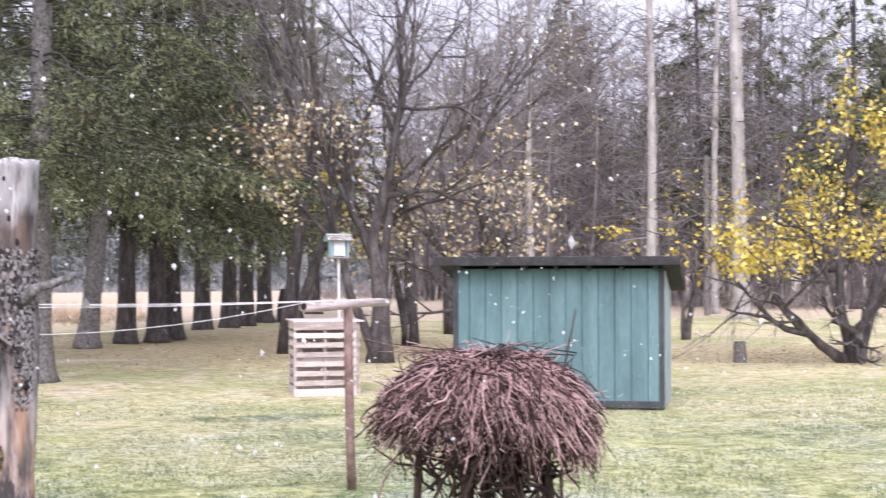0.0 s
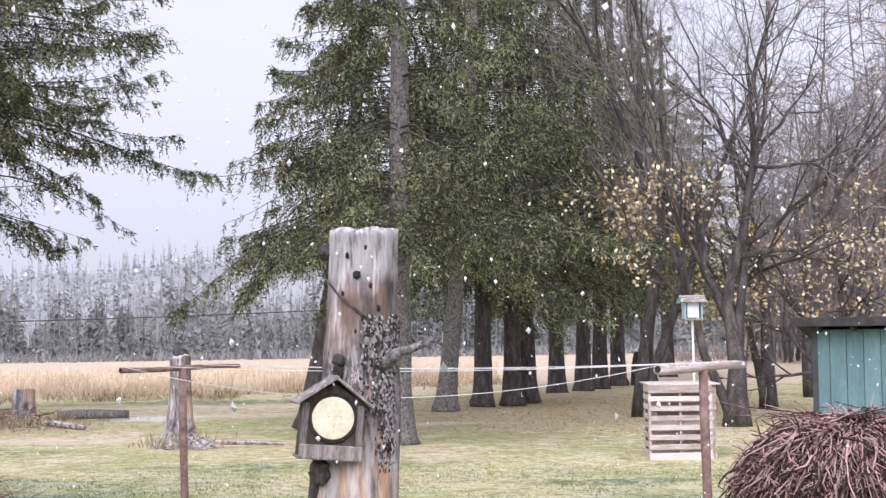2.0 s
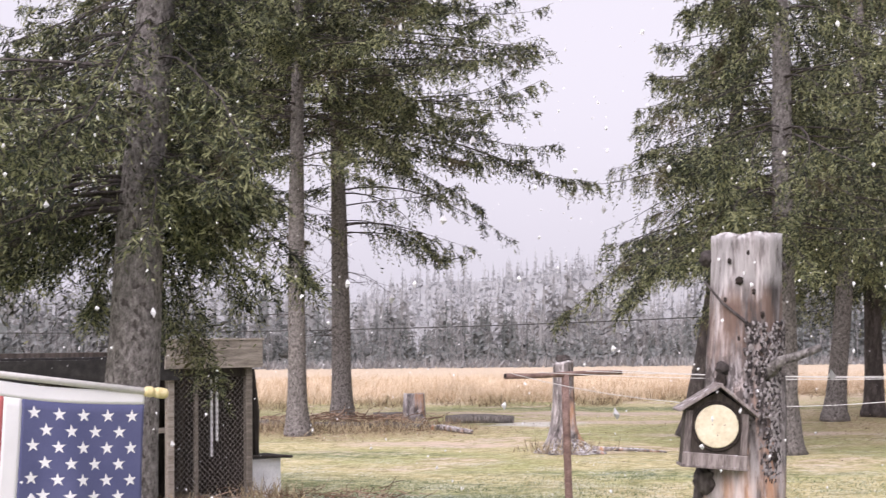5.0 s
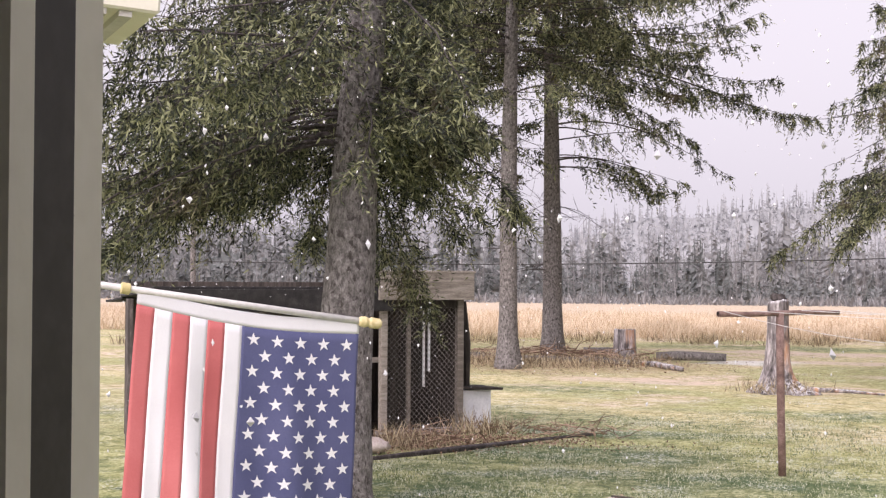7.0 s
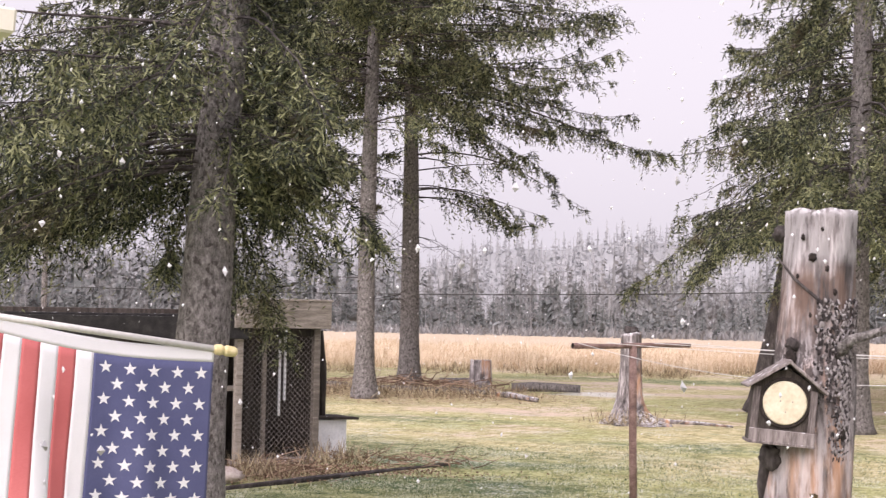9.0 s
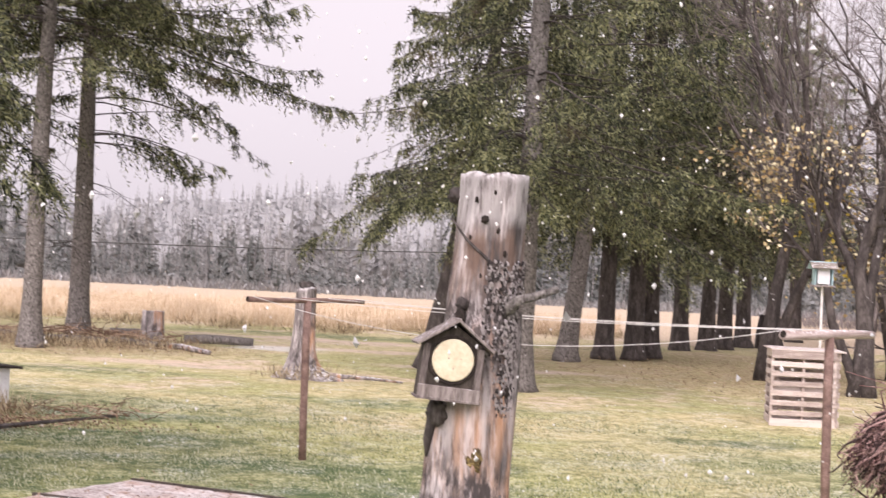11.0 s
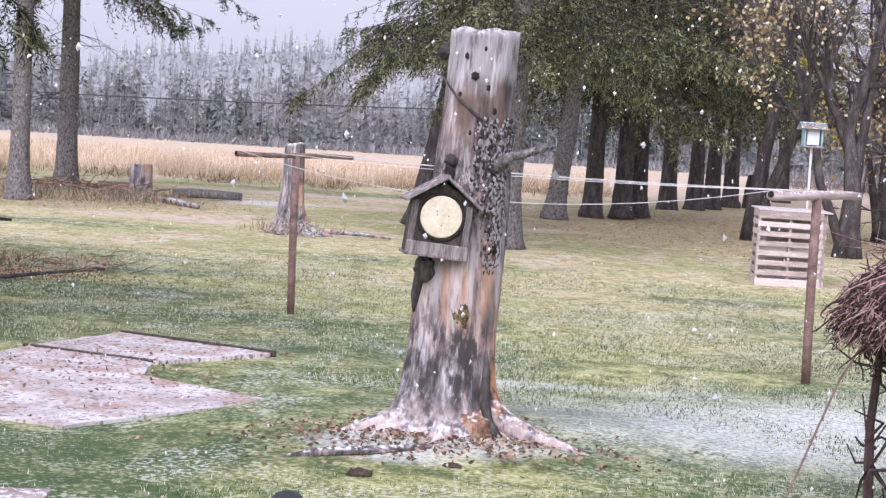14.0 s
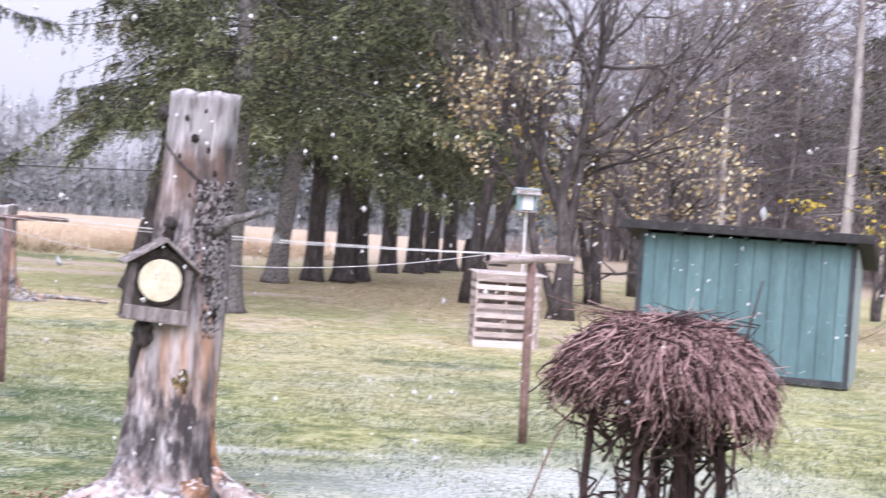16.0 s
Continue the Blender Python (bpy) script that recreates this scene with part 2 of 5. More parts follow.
M["hill"] = material("hazed_wooded_hill", [(0.30, 0.305, 0.315), (0.34, 0.345, 0.355), (0.38, 0.385, 0.395)], 1.0, 0.03, (1, 0.3, 0.5), 0.22, bump=0)
M["grass"] = material("lawn_grass", [(0.05, 0.09, 0.03), (0.18, 0.22, 0.09), (0.60, 0.60, 0.46)], 0.8, 0.5, fine=3, bump=0, island=1.0)
M["weeds"] = material("dry_weeds", [(0.14, 0.10, 0.06), (0.30, 0.23, 0.14), (0.50, 0.42, 0.28)], 0.85, 0.6, fine=3, bump=0, island=0.8)
M["field_grass"] = material("dry_field_grass", [(0.40, 0.29, 0.18), (0.62, 0.48, 0.33), (0.78, 0.67, 0.52)], 0.85, 0.3, fine=2, bump=0, island=0.7)


def ground_material():
    """Lawn that turns from green to straw colour, litter under the trees, dry field beyond, thin snow in patches."""
    m = bpy.data.materials.new("ground")
    m.use_nodes = True
    n, l = m.node_tree.nodes, m.node_tree.links
    b = n["Principled BSDF"]
    b.inputs["Roughness"].default_value = 0.95
    co = n.new("ShaderNodeTexCoord")
    pos = co.outputs["Object"]
    sep = n.new("ShaderNodeSeparateXYZ")
    l.new(pos, sep.inputs[0])

    def noise_fac(scale, detail=5):
        t = n.new("ShaderNodeTexNoise")
        t.inputs["Scale"].default_value, t.inputs["Detail"].default_value = scale, detail
        l.new(pos, t.inputs["Vector"])
        return t.outputs["Fac"]

    def rng_(v, a, c, lo=0.0, hi=1.0):
        q = n.new("ShaderNodeMapRange")
        q.interpolation_type = "SMOOTHSTEP"
        for i, x in zip((1, 2, 3, 4), (a, c, lo, hi)):
            q.inputs[i].default_value = x
        l.new(v, q.inputs[0])
        return q.outputs[0]

    def op(kind, a, c):
        q = n.new("ShaderNodeMath")
        q.operation = kind
        for i, x in enumerate((a, c)):
            if isinstance(x, (int, float)):
                q.inputs[i].default_value = x
            else:
                l.new(x, q.inputs[i])
        return q.outputs[0]

    def ramp(f, cols, lo=0.40, hi=0.60):
        r = n.new("ShaderNodeValToRGB")
        r.color_ramp.elements[0].position, r.color_ramp.elements[1].position = lo, hi
        r.color_ramp.elements.new((lo + hi) / 2)
        for e, c in zip(r.color_ramp.elements, cols):
            e.color = (*c, 1)
        l.new(f, r.inputs[0])
        return r.outputs[0]

    def mixc(f, a, c):
        x = n.new("ShaderNodeMix")
        x.data_type = "RGBA"
        l.new(f, x.inputs["Factor"]), l.new(a, x.inputs[6])
        if isinstance(c, tuple):
            x.inputs[7].default_value = (*c, 1)
        else:
            l.new(c, x.inputs[7])
        return x.outputs[2]

    def patch(x, y, rx, ry, edge=0.5, wob=0.5):
        dx = op("DIVIDE", op("SUBTRACT", sep.outputs[0], x), rx)
        dy = op("DIVIDE", op("SUBTRACT", sep.outputs[1], y), ry)
        d = op("SQRT", op("ADD", op("MULTIPLY", dx, dx), op("MULTIPLY", dy, dy)), 0)
        d = op("ADD", d, op("MULTIPLY", op("SUBTRACT", noise_fac(0.9), 0.5), wob * 2))
        return rng_(d, 1.0, 1.0 - edge)

    fine, mid, broad = noise_fac(30), noise_fac(2.6), noise_fac(0.35)
    tex = op("ADD", op("MULTIPLY", fine, 0.42), op("ADD", op("MULTIPLY", mid, 0.28), op("MULTIPLY", noise_fac(8), 0.30)))
    green = ramp(tex, [(0.036, 0.074, 0.022), (0.155, 0.20, 0.076), (0.45, 0.455, 0.27)])
    straw = ramp(tex, [(0.20, 0.19, 0.075), (0.53, 0.465, 0.24), (0.77, 0.69, 0.46)])
    litter = ramp(tex, [(0.13, 0.10, 0.045), (0.36, 0.28, 0.145), (0.60, 0.49, 0.33)])
    field = ramp(tex, [(0.42, 0.32, 0.21), (0.58, 0.46, 0.33), (0.70, 0.60, 0.48)])
    y2 = op("ADD", sep.outputs[1], op("MULTIPLY", op("SUBTRACT", broad, 0.5), 22))
    col = mixc(rng_(op("ADD", y2, op("MULTIPLY", sep.outputs[0], 0.22)), 11, 25), green, straw)
    col = mixc(op("MULTIPLY", rng_(mid, 0.55, 0.66), rng_(broad, 0.45, 0.58, 0, 0.7)), col, green)
    olive = ramp(tex, [(0.13, 0.15, 0.045), (0.34, 0.345, 0.13), (0.58, 0.56, 0.32)])
    col = mixc(op("MULTIPLY", rng_(noise_fac(0.2, 3), 0.46, 0.56), rng_(mid, 0.36, 0.54, 0.35, 0.95)), col, olive)
    rosy = ramp(tex, [(0.30, 0.22, 0.14), (0.60, 0.47, 0.34), (0.78, 0.68, 0.58)])
    col = mixc(op("MULTIPLY", rng_(noise_fac(0.31, 4), 0.52, 0.60), op("MULTIPLY", rng_(y2, 17, 30), rng_(mid, 0.40, 0.58, 0.2, 0.9))), col, rosy)
    for p in ((-9.5, 35.5, 5.5, 5.0), (6.5, 40, 8.5, 13.0), (17, 32, 5.5, 5), (-7.0, 18.2, 1.8, 1.6)):
        col = mixc(op("MULTIPLY", patch(*p), rng_(mid, 0.30, 0.62, 0.15, 0.95)), col, litter)
    for p in ((-4.8, 20.2, 3.6, 0.9, 0.7), (-2.6, 15.8, 2.6, 0.8, 0.7), (-5.0, 14.0, 2.6, 1.4, 0.7), (-2.2, 8.6, 1.4, 0.7, 0.7), (1.6, 8.6, 1.3, 0.5, 0.7), (3.5, 20.6, 1.5, 0.55, 0.6), (-4.0, 17.6, 2.4, 1.3, 0.6), (-0.6, 14.2, 2.6, 0.8, 0.7), (1.6, 11.4, 1.2, 0.7, 0.6), (-1.6, 9.4, 1.6, 0.8, 0.7)):
        col = mixc(op("MULTIPLY", patch(*p), rng_(tex, 0.62, 0.42, 0.3, 0.9)), col, (0.05, 0.095, 0.03))
    for p in ((-2.0, 39.0, 5.5, 1.0, 0.7), (1.0, 34.0, 4.0, 0.9, 0.7), (-4.5, 44.0, 6.0, 1.2, 0.7), (-6.0, 31.0, 3.0, 1.1, 0.7)):
        col = mixc(op("MULTIPLY", patch(*p), rng_(tex, 0.40, 0.56, 0.3, 0.9)), col, (0.66, 0.53, 0.44))
    for p in ((-8.5, 28.0, 5.0, 1.3, 0.7), (-3.0, 47.5, 9.0, 2.2, 0.7), (-1.0, 24.0, 4.5, 1.0, 0.8), (10.5, 17.0, 4.0, 1.0, 0.8), (-6.0, 22.0, 5.0, 1.5, 0.7)):
        col = mixc(op("MULTIPLY", patch(*p), rng_(tex, 0.60, 0.44, 0.25, 0.85)), col, green)
    col = mixc(rng_(y2, 52, 62), col, field)
    for p in ((3.3, 11.3, 3.8, 2.5, 0.8), (0.9, 12.8, 1.4, 0.3, 0.8), (-0.1, 9.75, 1.0, 0.5, 0.7, 0.9), (-4.6, 38.5, 1.6, 1.3, 0.5)):
        col = mixc(op("MULTIPLY", patch(*p), rng_(fine, 0.26, 0.62, 0.2, 0.8)), col, (0.72, 0.74, 0.73))
    frost = op("MULTIPLY", rng_(noise_fac(1.1), 0.46, 0.66, 0, 0.85), rng_(fine, 0.50, 0.62))
    col = mixc(op("MULTIPLY", frost, rng_(sep.outputs[1], 45, 20, 0.1, 0.8)), col, (0.66, 0.68, 0.66))
    l.new(col, b.inputs["Base Color"])
    u = n.new("ShaderNodeBump")
    u.inputs["Strength"].default_value, u.inputs["Distance"].default_value = 0.7, 0.04
    l.new(tex, u.inputs["Height"]), l.new(u.outputs[0], b.inputs["Normal"])
    return m


M["ground"] = ground_material()


def age_snag(m):
    """Bands of wear up the dead trunk: bare pale top, brown streaks below it, dark bark scars, bared orange wood."""
    n, l = m.node_tree.nodes, m.node_tree.links
    base = n["Principled BSDF"].inputs["Base Color"]
    co, sep = n.new("ShaderNodeTexCoord"), n.new("ShaderNodeSeparateXYZ")
    l.new(co.outputs["Object"], sep.inputs[0])
    col = base.links[0].from_socket
    for axis_z, scale, stretch, lo, hi, colour, shift, amount in (
            ((2.36, 2.44, 9.0, 9.1), 14, 0.25, 0.38, 0.52, (0.44, 0.42, 0.425), 1.0, 0.6),
            ((1.75, 1.95, 2.30, 2.42), 11, 0.14, 0.42, 0.54, (0.25, 0.145, 0.10), 2.0, 0.42),
            ((1.15, 1.35, 1.85, 2.05), 17, 0.5, 0.46, 0.54, (0.07, 0.058, 0.056), 3.0, 0.9),
            ((0.55, 0.75, 1.10, 1.25), 7, 0.22, 0.44, 0.66, (0.56, 0.35, 0.24), 4.0, 0.9),
            ((0.5, 0.6, 1.30, 1.5), 8, 0.16, 0.50, 0.58, (0.66, 0.60, 0.60), 7.0, 0.5),
            ((0.12, 0.25, 0.72, 0.95), 6.5, 0.35, 0.46, 0.55, (0.045, 0.038, 0.039), 5.0, 0.95),
            ((-1.0, -0.9, 0.12, 0.30), 9, 0.4, 0.40, 0.55, (0.62, 0.50, 0.46), 6.0, 0.85)):
        mp, tn, q1, q2, q3, m1, m2, mx = (n.new("ShaderNode" + k) for k in ("Mapping", "TexNoise", "MapRange", "MapRange", "MapRange", "Math", "Math", "Mix"))
        mp.inputs["Location"].default_value = (shift * 3.1, shift, shift * 1.7)
        mp.inputs["Scale"].default_value = (1, 1, stretch)
        l.new(co.outputs["Object"], mp.inputs["Vector"]), l.new(mp.outputs[0], tn.inputs["Vector"])
        tn.inputs["Scale"].default_value, tn.inputs["Detail"].default_value, tn.inputs["Roughness"].default_value = scale * 1.15, 8, 0.66
        for q, src, a, c, top in ((q1, tn.outputs["Fac"], lo, hi, amount), (q2, sep.outputs[2], axis_z[0], axis_z[1], 1.0), (q3, sep.outputs[2], axis_z[3], axis_z[2], 1.0)):
            q.inputs[1].default_value, q.inputs[2].default_value, q.inputs[4].default_value = a, c, top
            l.new(src, q.inputs[0])
        for k, a, c in ((m1, q1.outputs[0], q2.outputs[0]), (m2, m1.outputs[0], q3.outputs[0])):
            k.operation = "MULTIPLY"
            l.new(a, k.inputs[0]), l.new(c, k.inputs[1])
        mx.data_type = "RGBA"
        l.new(m2.outputs[0], mx.inputs["Factor"]), l.new(col, mx.inputs[6])
        mx.inputs[7].default_value = (*colour, 1)
        col = mx.outputs[2]
    l.new(col, base)


M["stump"] = M["snag"].copy()
M["stump"].name = "weathered_stump_wood"
age_snag(M["snag"])


# ---------------------------------------------------------------- builders
def gz(y):
    """Height of the land: level by the house, then falling gently to the woods."""
    return -0.0094 * max(0.0, min(y, 260.0) - 45.0)


def thing(name, place, label, category, group="", kind=""):
    ob = new(name)
    ob.empty_display_size = 0.1
    ob.matrix_basis = place if isinstance(place, Matrix) else Matrix.Translation(place)
    return tagged(ob, label, category, group, kind)


def finish(name, me, mat, parent=None, label="", smooth=False):
    if isinstance(mat, str):
        mat = M[mat]
    me.materials.append(mat)
    if smooth:
        me.polygons.foreach_set("use_smooth", [True] * len(me.polygons))
    ob = new(name, me)
    if parent is not None:
        ob.parent = parent
    return tagged(ob, label)


def part(name, bm, mat, parent=None, label="", smooth=False):
    me = bpy.data.meshes.new(name)
    bm.to_mesh(me)
    bm.free()
    return finish(name, me, mat, parent, label, smooth)


def part_arrays(name, verts, faces, mat, parent=None, label="", smooth=False):
    me = bpy.data.meshes.new(name)
    if isinstance(faces, list):
        me.from_pydata(np.asarray(verts).tolist(), [], faces)
    else:
        me.vertices.add(len(verts)), me.loops.add(faces.size), me.polygons.add(len(faces))
        me.vertices.foreach_set("co", np.ascontiguousarray(verts, dtype=np.float32).ravel())
        me.polygons.foreach_set("loop_start", np.arange(0, faces.size, faces.shape[1], dtype=np.int32))
        me.loops.foreach_set("vertex_index", np.ascontiguousarray(faces, dtype=np.int32).ravel())
        me.update(calc_edges=True)
    return finish(name, me, mat, parent, label, smooth)


def box(bm, x, y, z, sx, sy, sz, m=None, bevel=0.0):
    """A box with its middle at x, y, z; edges eased by bevel."""
    r = bmesh.ops.create_cube(bm, size=1.0, matrix=(m or Matrix()) @ Matrix.Translation((x, y, z)) @ Matrix.Diagonal((sx, sy, sz, 1)))
    if bevel:
        es = {e for v in r["verts"] for e in v.link_edges}
        bmesh.ops.bevel(bm, geom=list(es), offset=bevel, segments=1, affect="EDGES")
    return bm


def tube(bm, pts, radii, n=8, rough=0.0, seed=0, cap=True):
    """A round body along pts; rough: uneven by that share of the radius."""
    pts = [Vector(p) for p in pts]
    rnd = random.Random(seed)
    rings, up = [], Vector((0.31, 0.17, 0.93))
    for i, p in enumerate(pts):
        d = (pts[min(i + 1, len(pts) - 1)] - pts[max(i - 1, 0)]).normalized()
        ref = up if abs(d.dot(up.normalized())) < 0.9 else Vector((1, 0.2, 0))
        a = d.cross(ref).normalized()
        c = d.cross(a)
        r = radii[i] if hasattr(radii, "__len__") else radii
        rings.append([bm.verts.new(p + (a * math.cos(k) + c * math.sin(k)) * r * (1 + rough * rnd.uniform(-1, 1))) for k in (2 * math.pi * j / n for j in range(n))])
    for a, c in zip(rings, rings[1:]):
        for j in range(n):
            bm.faces.new((a[j], a[(j + 1) % n], c[(j + 1) % n], c[j]))
    if cap:
        bm.faces.new(rings[0][::-1])
        bm.faces.new(rings[-1])
    return bm


def fast_tubes(paths, n=4):
    """Many thin tubes as arrays. paths: lists of (points, radii)."""
    V, F, o = [], [], 0
    ang = np.arange(n) * 2 * np.pi / n
    sorts = collections.defaultdict(list)
    for q in paths:
        sorts[len(q[0])].append(q)
    for k, group in sorts.items():
        p = np.array([q[0] for q in group], float)
        r = np.array([np.broadcast_to(np.asarray(q[1], float), (k,)) for q in group])
        d = np.gradient(p, axis=1)
        d /= np.linalg.norm(d, axis=2)[..., None] + 1e-9
        ref = np.where(np.abs(d[..., 2:3]) < 0.9, np.array([0.0, 0.0, 1.0]), np.array([1.0, 0.0, 0.0]))
        a = np.cross(d, ref)
        a /= np.linalg.norm(a, axis=2)[..., None] + 1e-9
        c = np.cross(d, a)
        ring = p[:, :, None] + (a[:, :, None] * np.cos(ang)[:, None] + c[:, :, None] * np.sin(ang)[:, None]) * r[:, :, None, None]
        V.append(ring.reshape(-1, 3))
        i, j = np.meshgrid(np.arange(k - 1), np.arange(n), indexing="ij")
        q = np.stack([i * n + j, i * n + (j + 1) % n, (i + 1) * n + (j + 1) % n, (i + 1) * n + j], -1).reshape(-1, 4)
        F.append((q[None] + (o + np.arange(len(group)) * k * n)[:, None, None]).reshape(-1, 4))
        o += len(group) * k * n
    return np.concatenate(V), np.concatenate(F)


def blades(p, d, length, width, rs):
    """Diamond leaves at p that point along d."""
    d = d / (np.linalg.norm(d, axis=1)[:, None] + 1e-9)
    s = np.cross(d, rs.normal(size=d.shape))
    s /= np.linalg.norm(s, axis=1)[:, None] + 1e-9
    L, w = np.broadcast_to(length, len(p))[:, None], np.broadcast_to(width, len(p))[:, None]
    v = np.stack([p, p + d * L * 0.45 + s * w * 0.5, p + d * L, p + d * L * 0.45 - s * w * 0.5], 1).reshape(-1, 3)
    return v, np.arange(len(v)).reshape(-1, 4)


def wobble(rs, k, amount):
    return np.cumsum(rs.normal(size=(k, 3)) * amount, axis=0)


# ---------------------------------------------------------------- trees
def spruce_meshes(seed, height, z0, reach, branches, trunk_r, leaf=(0.11, 0.018), twigs=9, droop=0.5, lean=(0, 0), sprays=9, power=1.25, low=0, low_z=0.0, low_az=0.0, low_reach=0.9,
                  low_wide=0.7, gap=None, short=None, hang=1.0, dead=0, bow=0.0):
    """Trunk, limbs and hanging needle sprays of a spruce as arrays; low: single boughs below the crown; dead: bare sticks on the lower trunk."""
    rs = np.random.RandomState(seed)
    t = np.concatenate([[0, 0.008, 0.02, 0.04, 0.07], np.linspace(0.11, 1, 12)])

    def middle(z):
        f = z / height
        return np.stack([lean[0] * height * (f - bow * f * f) + 0.05 * np.sin(f * 5 + seed), lean[1] * height * f, z], -1)

    axis = middle(t * height)
    rad = trunk_r * (1 - 0.8 * t) * (1 + 0.55 * np.exp(-t * height / 0.35))
    limbs, P, D = [], [], []
    for nth in range(branches + low):
        lowly = nth >= branches
        u = rs.rand() ** power
        z = z0 + (height - z0) * u
        L = reach * (1 - u ** 1.3) * rs.uniform(0.5, 1.15) + 0.35
        az = rs.rand() * 2 * np.pi
        if gap and abs((az - gap[0] + np.pi) % (2 * np.pi) - np.pi) < gap[1] and z < gap[2]:
            az += np.pi * rs.uniform(0.6, 1.4)
        if lowly:
            z, az, L = rs.uniform(low_z, z0), low_az + rs.normal() * low_wide, reach * low_reach * rs.uniform(0.6, 1.1)
        elif short and z > short[3] and abs((az - short[0] + np.pi) % (2 * np.pi) - np.pi) < short[1]:
            L *= short[2]
        s = np.linspace(0, 1, 9)
        out = np.array([np.cos(az), np.sin(az), 0])
        side = np.array([-np.sin(az), np.cos(az), 0])
        path = np.outer(s * L, out) + np.outer(np.sin(s * 2.2) * rs.normal() * 0.14 * L, side)
        path[:, 2] = L * (0.12 * s - droop * (1.5 if lowly else 1.0) * rs.uniform(0.3, 1.6) * s ** (2.3 if lowly else 1.7) + 0.14 * s ** 5)
        path += middle(np.array(z)) + wobble(rs, 9, 0.025) * s[:, None]
        limbs.append((path, np.maximum(0.004, 0.0065 * L * (1 - s) + 0.002)))
        nt = max(4, int(L * twigs * rs.choice([0.35, 0.8, 1.15, 1.3])))
        ss = 0.15 + 0.85 * rs.rand(nt) ** 0.65
        q = np.stack([np.interp(ss, s, path[:, i]) for i in range(3)], 1)
        sgn = np.where(rs.rand(nt) < 0.5, -1, 1)[:, None]
        td = out * rs.uniform(0.1, 0.8, (nt, 1)) + side * sgn * rs.uniform(0.15, 0.85, (nt, 1))
        td[:, 2] -= rs.uniform(0.1, 1.4, nt) * hang
        td /= np.linalg.norm(td, axis=1)[:, None]
        tl = (0.20 + 0.55 * rs.rand(nt)) * np.clip(1.25 - ss, 0.4, 1) * min(1.3, 0.5 + L * 0.25)
        f = np.linspace(0.08, 1, sprays)
        pp = q[:, None] + td[:, None] * (tl[:, None] * f)[..., None]
        pp[..., 2] -= 0.38 * hang * tl[:, None] * f ** 2
        pp = pp.reshape(-1, 3)
        dd = np.repeat(td, sprays, 0) + rs.normal(size=(nt * sprays, 3)) * 0.85 - np.array([0, 0, 0.15 * hang])
        P.append(pp), D.append(dd)
        limbs.extend((np.array([q[i], q[i] + td[i] * tl[i] * 0.6]), [0.005, 0.002]) for i in range(0, nt, 2))
    for _ in range(dead):
        z, az, L = rs.uniform(2.2, z0 + 1), rs.rand() * 2 * np.pi, rs.uniform(0.5, 2.1)
        s = np.linspace(0, 1, 5)
        path = np.outer(s * L, [np.cos(az), np.sin(az), 0]) + middle(np.array(z)) + wobble(rs, 5, 0.05) * s[:, None]
        path[:, 2] -= L * rs.uniform(0.0, 0.6) * s ** 1.5
        limbs.append((path, 0.014 * (1 - 0.8 * s)))
        limbs.extend((np.array([path[k], path[k] + rs.normal(size=3) * 0.22]), [0.005, 0.002]) for k in (2, 3, 3, 4))
    P, D = np.concatenate(P), np.concatenate(D)
    needles = blades(P, D, leaf[0] * rs.uniform(0.6, 1.5, len(P)), leaf[1] * rs.uniform(0.7, 1.4, len(P)), rs)
    return axis, rad, fast_tubes(limbs, 3), needles


def spruce(place, label, seed, group="spruces", bark="bark", **kw):
    axis, rad, limbs, needles = spruce_meshes(seed, **kw)
    ob = thing("spruce_tree", place, label, "tree", group)
    bm = bmesh.new()
    tube(bm, axis, rad, 14, 0.07, seed)
    part("trunk", bm, bark, ob, smooth=True)
    tagged(part_arrays("branchwork", *limbs, "dark_bark", ob), kind="stuff")
    part_arrays("crown", *needles, "needles", ob)
    return ob


def grow(rs, start, way, length, radius, level, paths, tips, spread=0.6, rise=0.12, kids=4):
    k = 6
    s = np.linspace(0, 1, k)
    p = start + np.outer(s * length, way) + wobble(rs, k, 0.045 * length) * s[:, None]
    p[:, 2] += rise * length * s ** 2
    paths.append((p, np.maximum(radius * (1 - 0.65 * s), 0.003)))
    if level == 0:
        tips.append(p[2:])
        return
    for i in range(kids):
        f = rs.uniform(0.35, 1.0) if i else 1.0
        q = np.array([np.interp(f, s, p[:, j]) for j in range(3)])
        w = way + rs.normal(size=3) * spread
        w /= np.linalg.norm(w)
        grow(rs, q, w, length * rs.uniform(0.5, 0.8), radius * (0.62 if i else 0.55) * (1.1 - 0.45 * f), level - 1, paths, tips, spread, rise, kids)


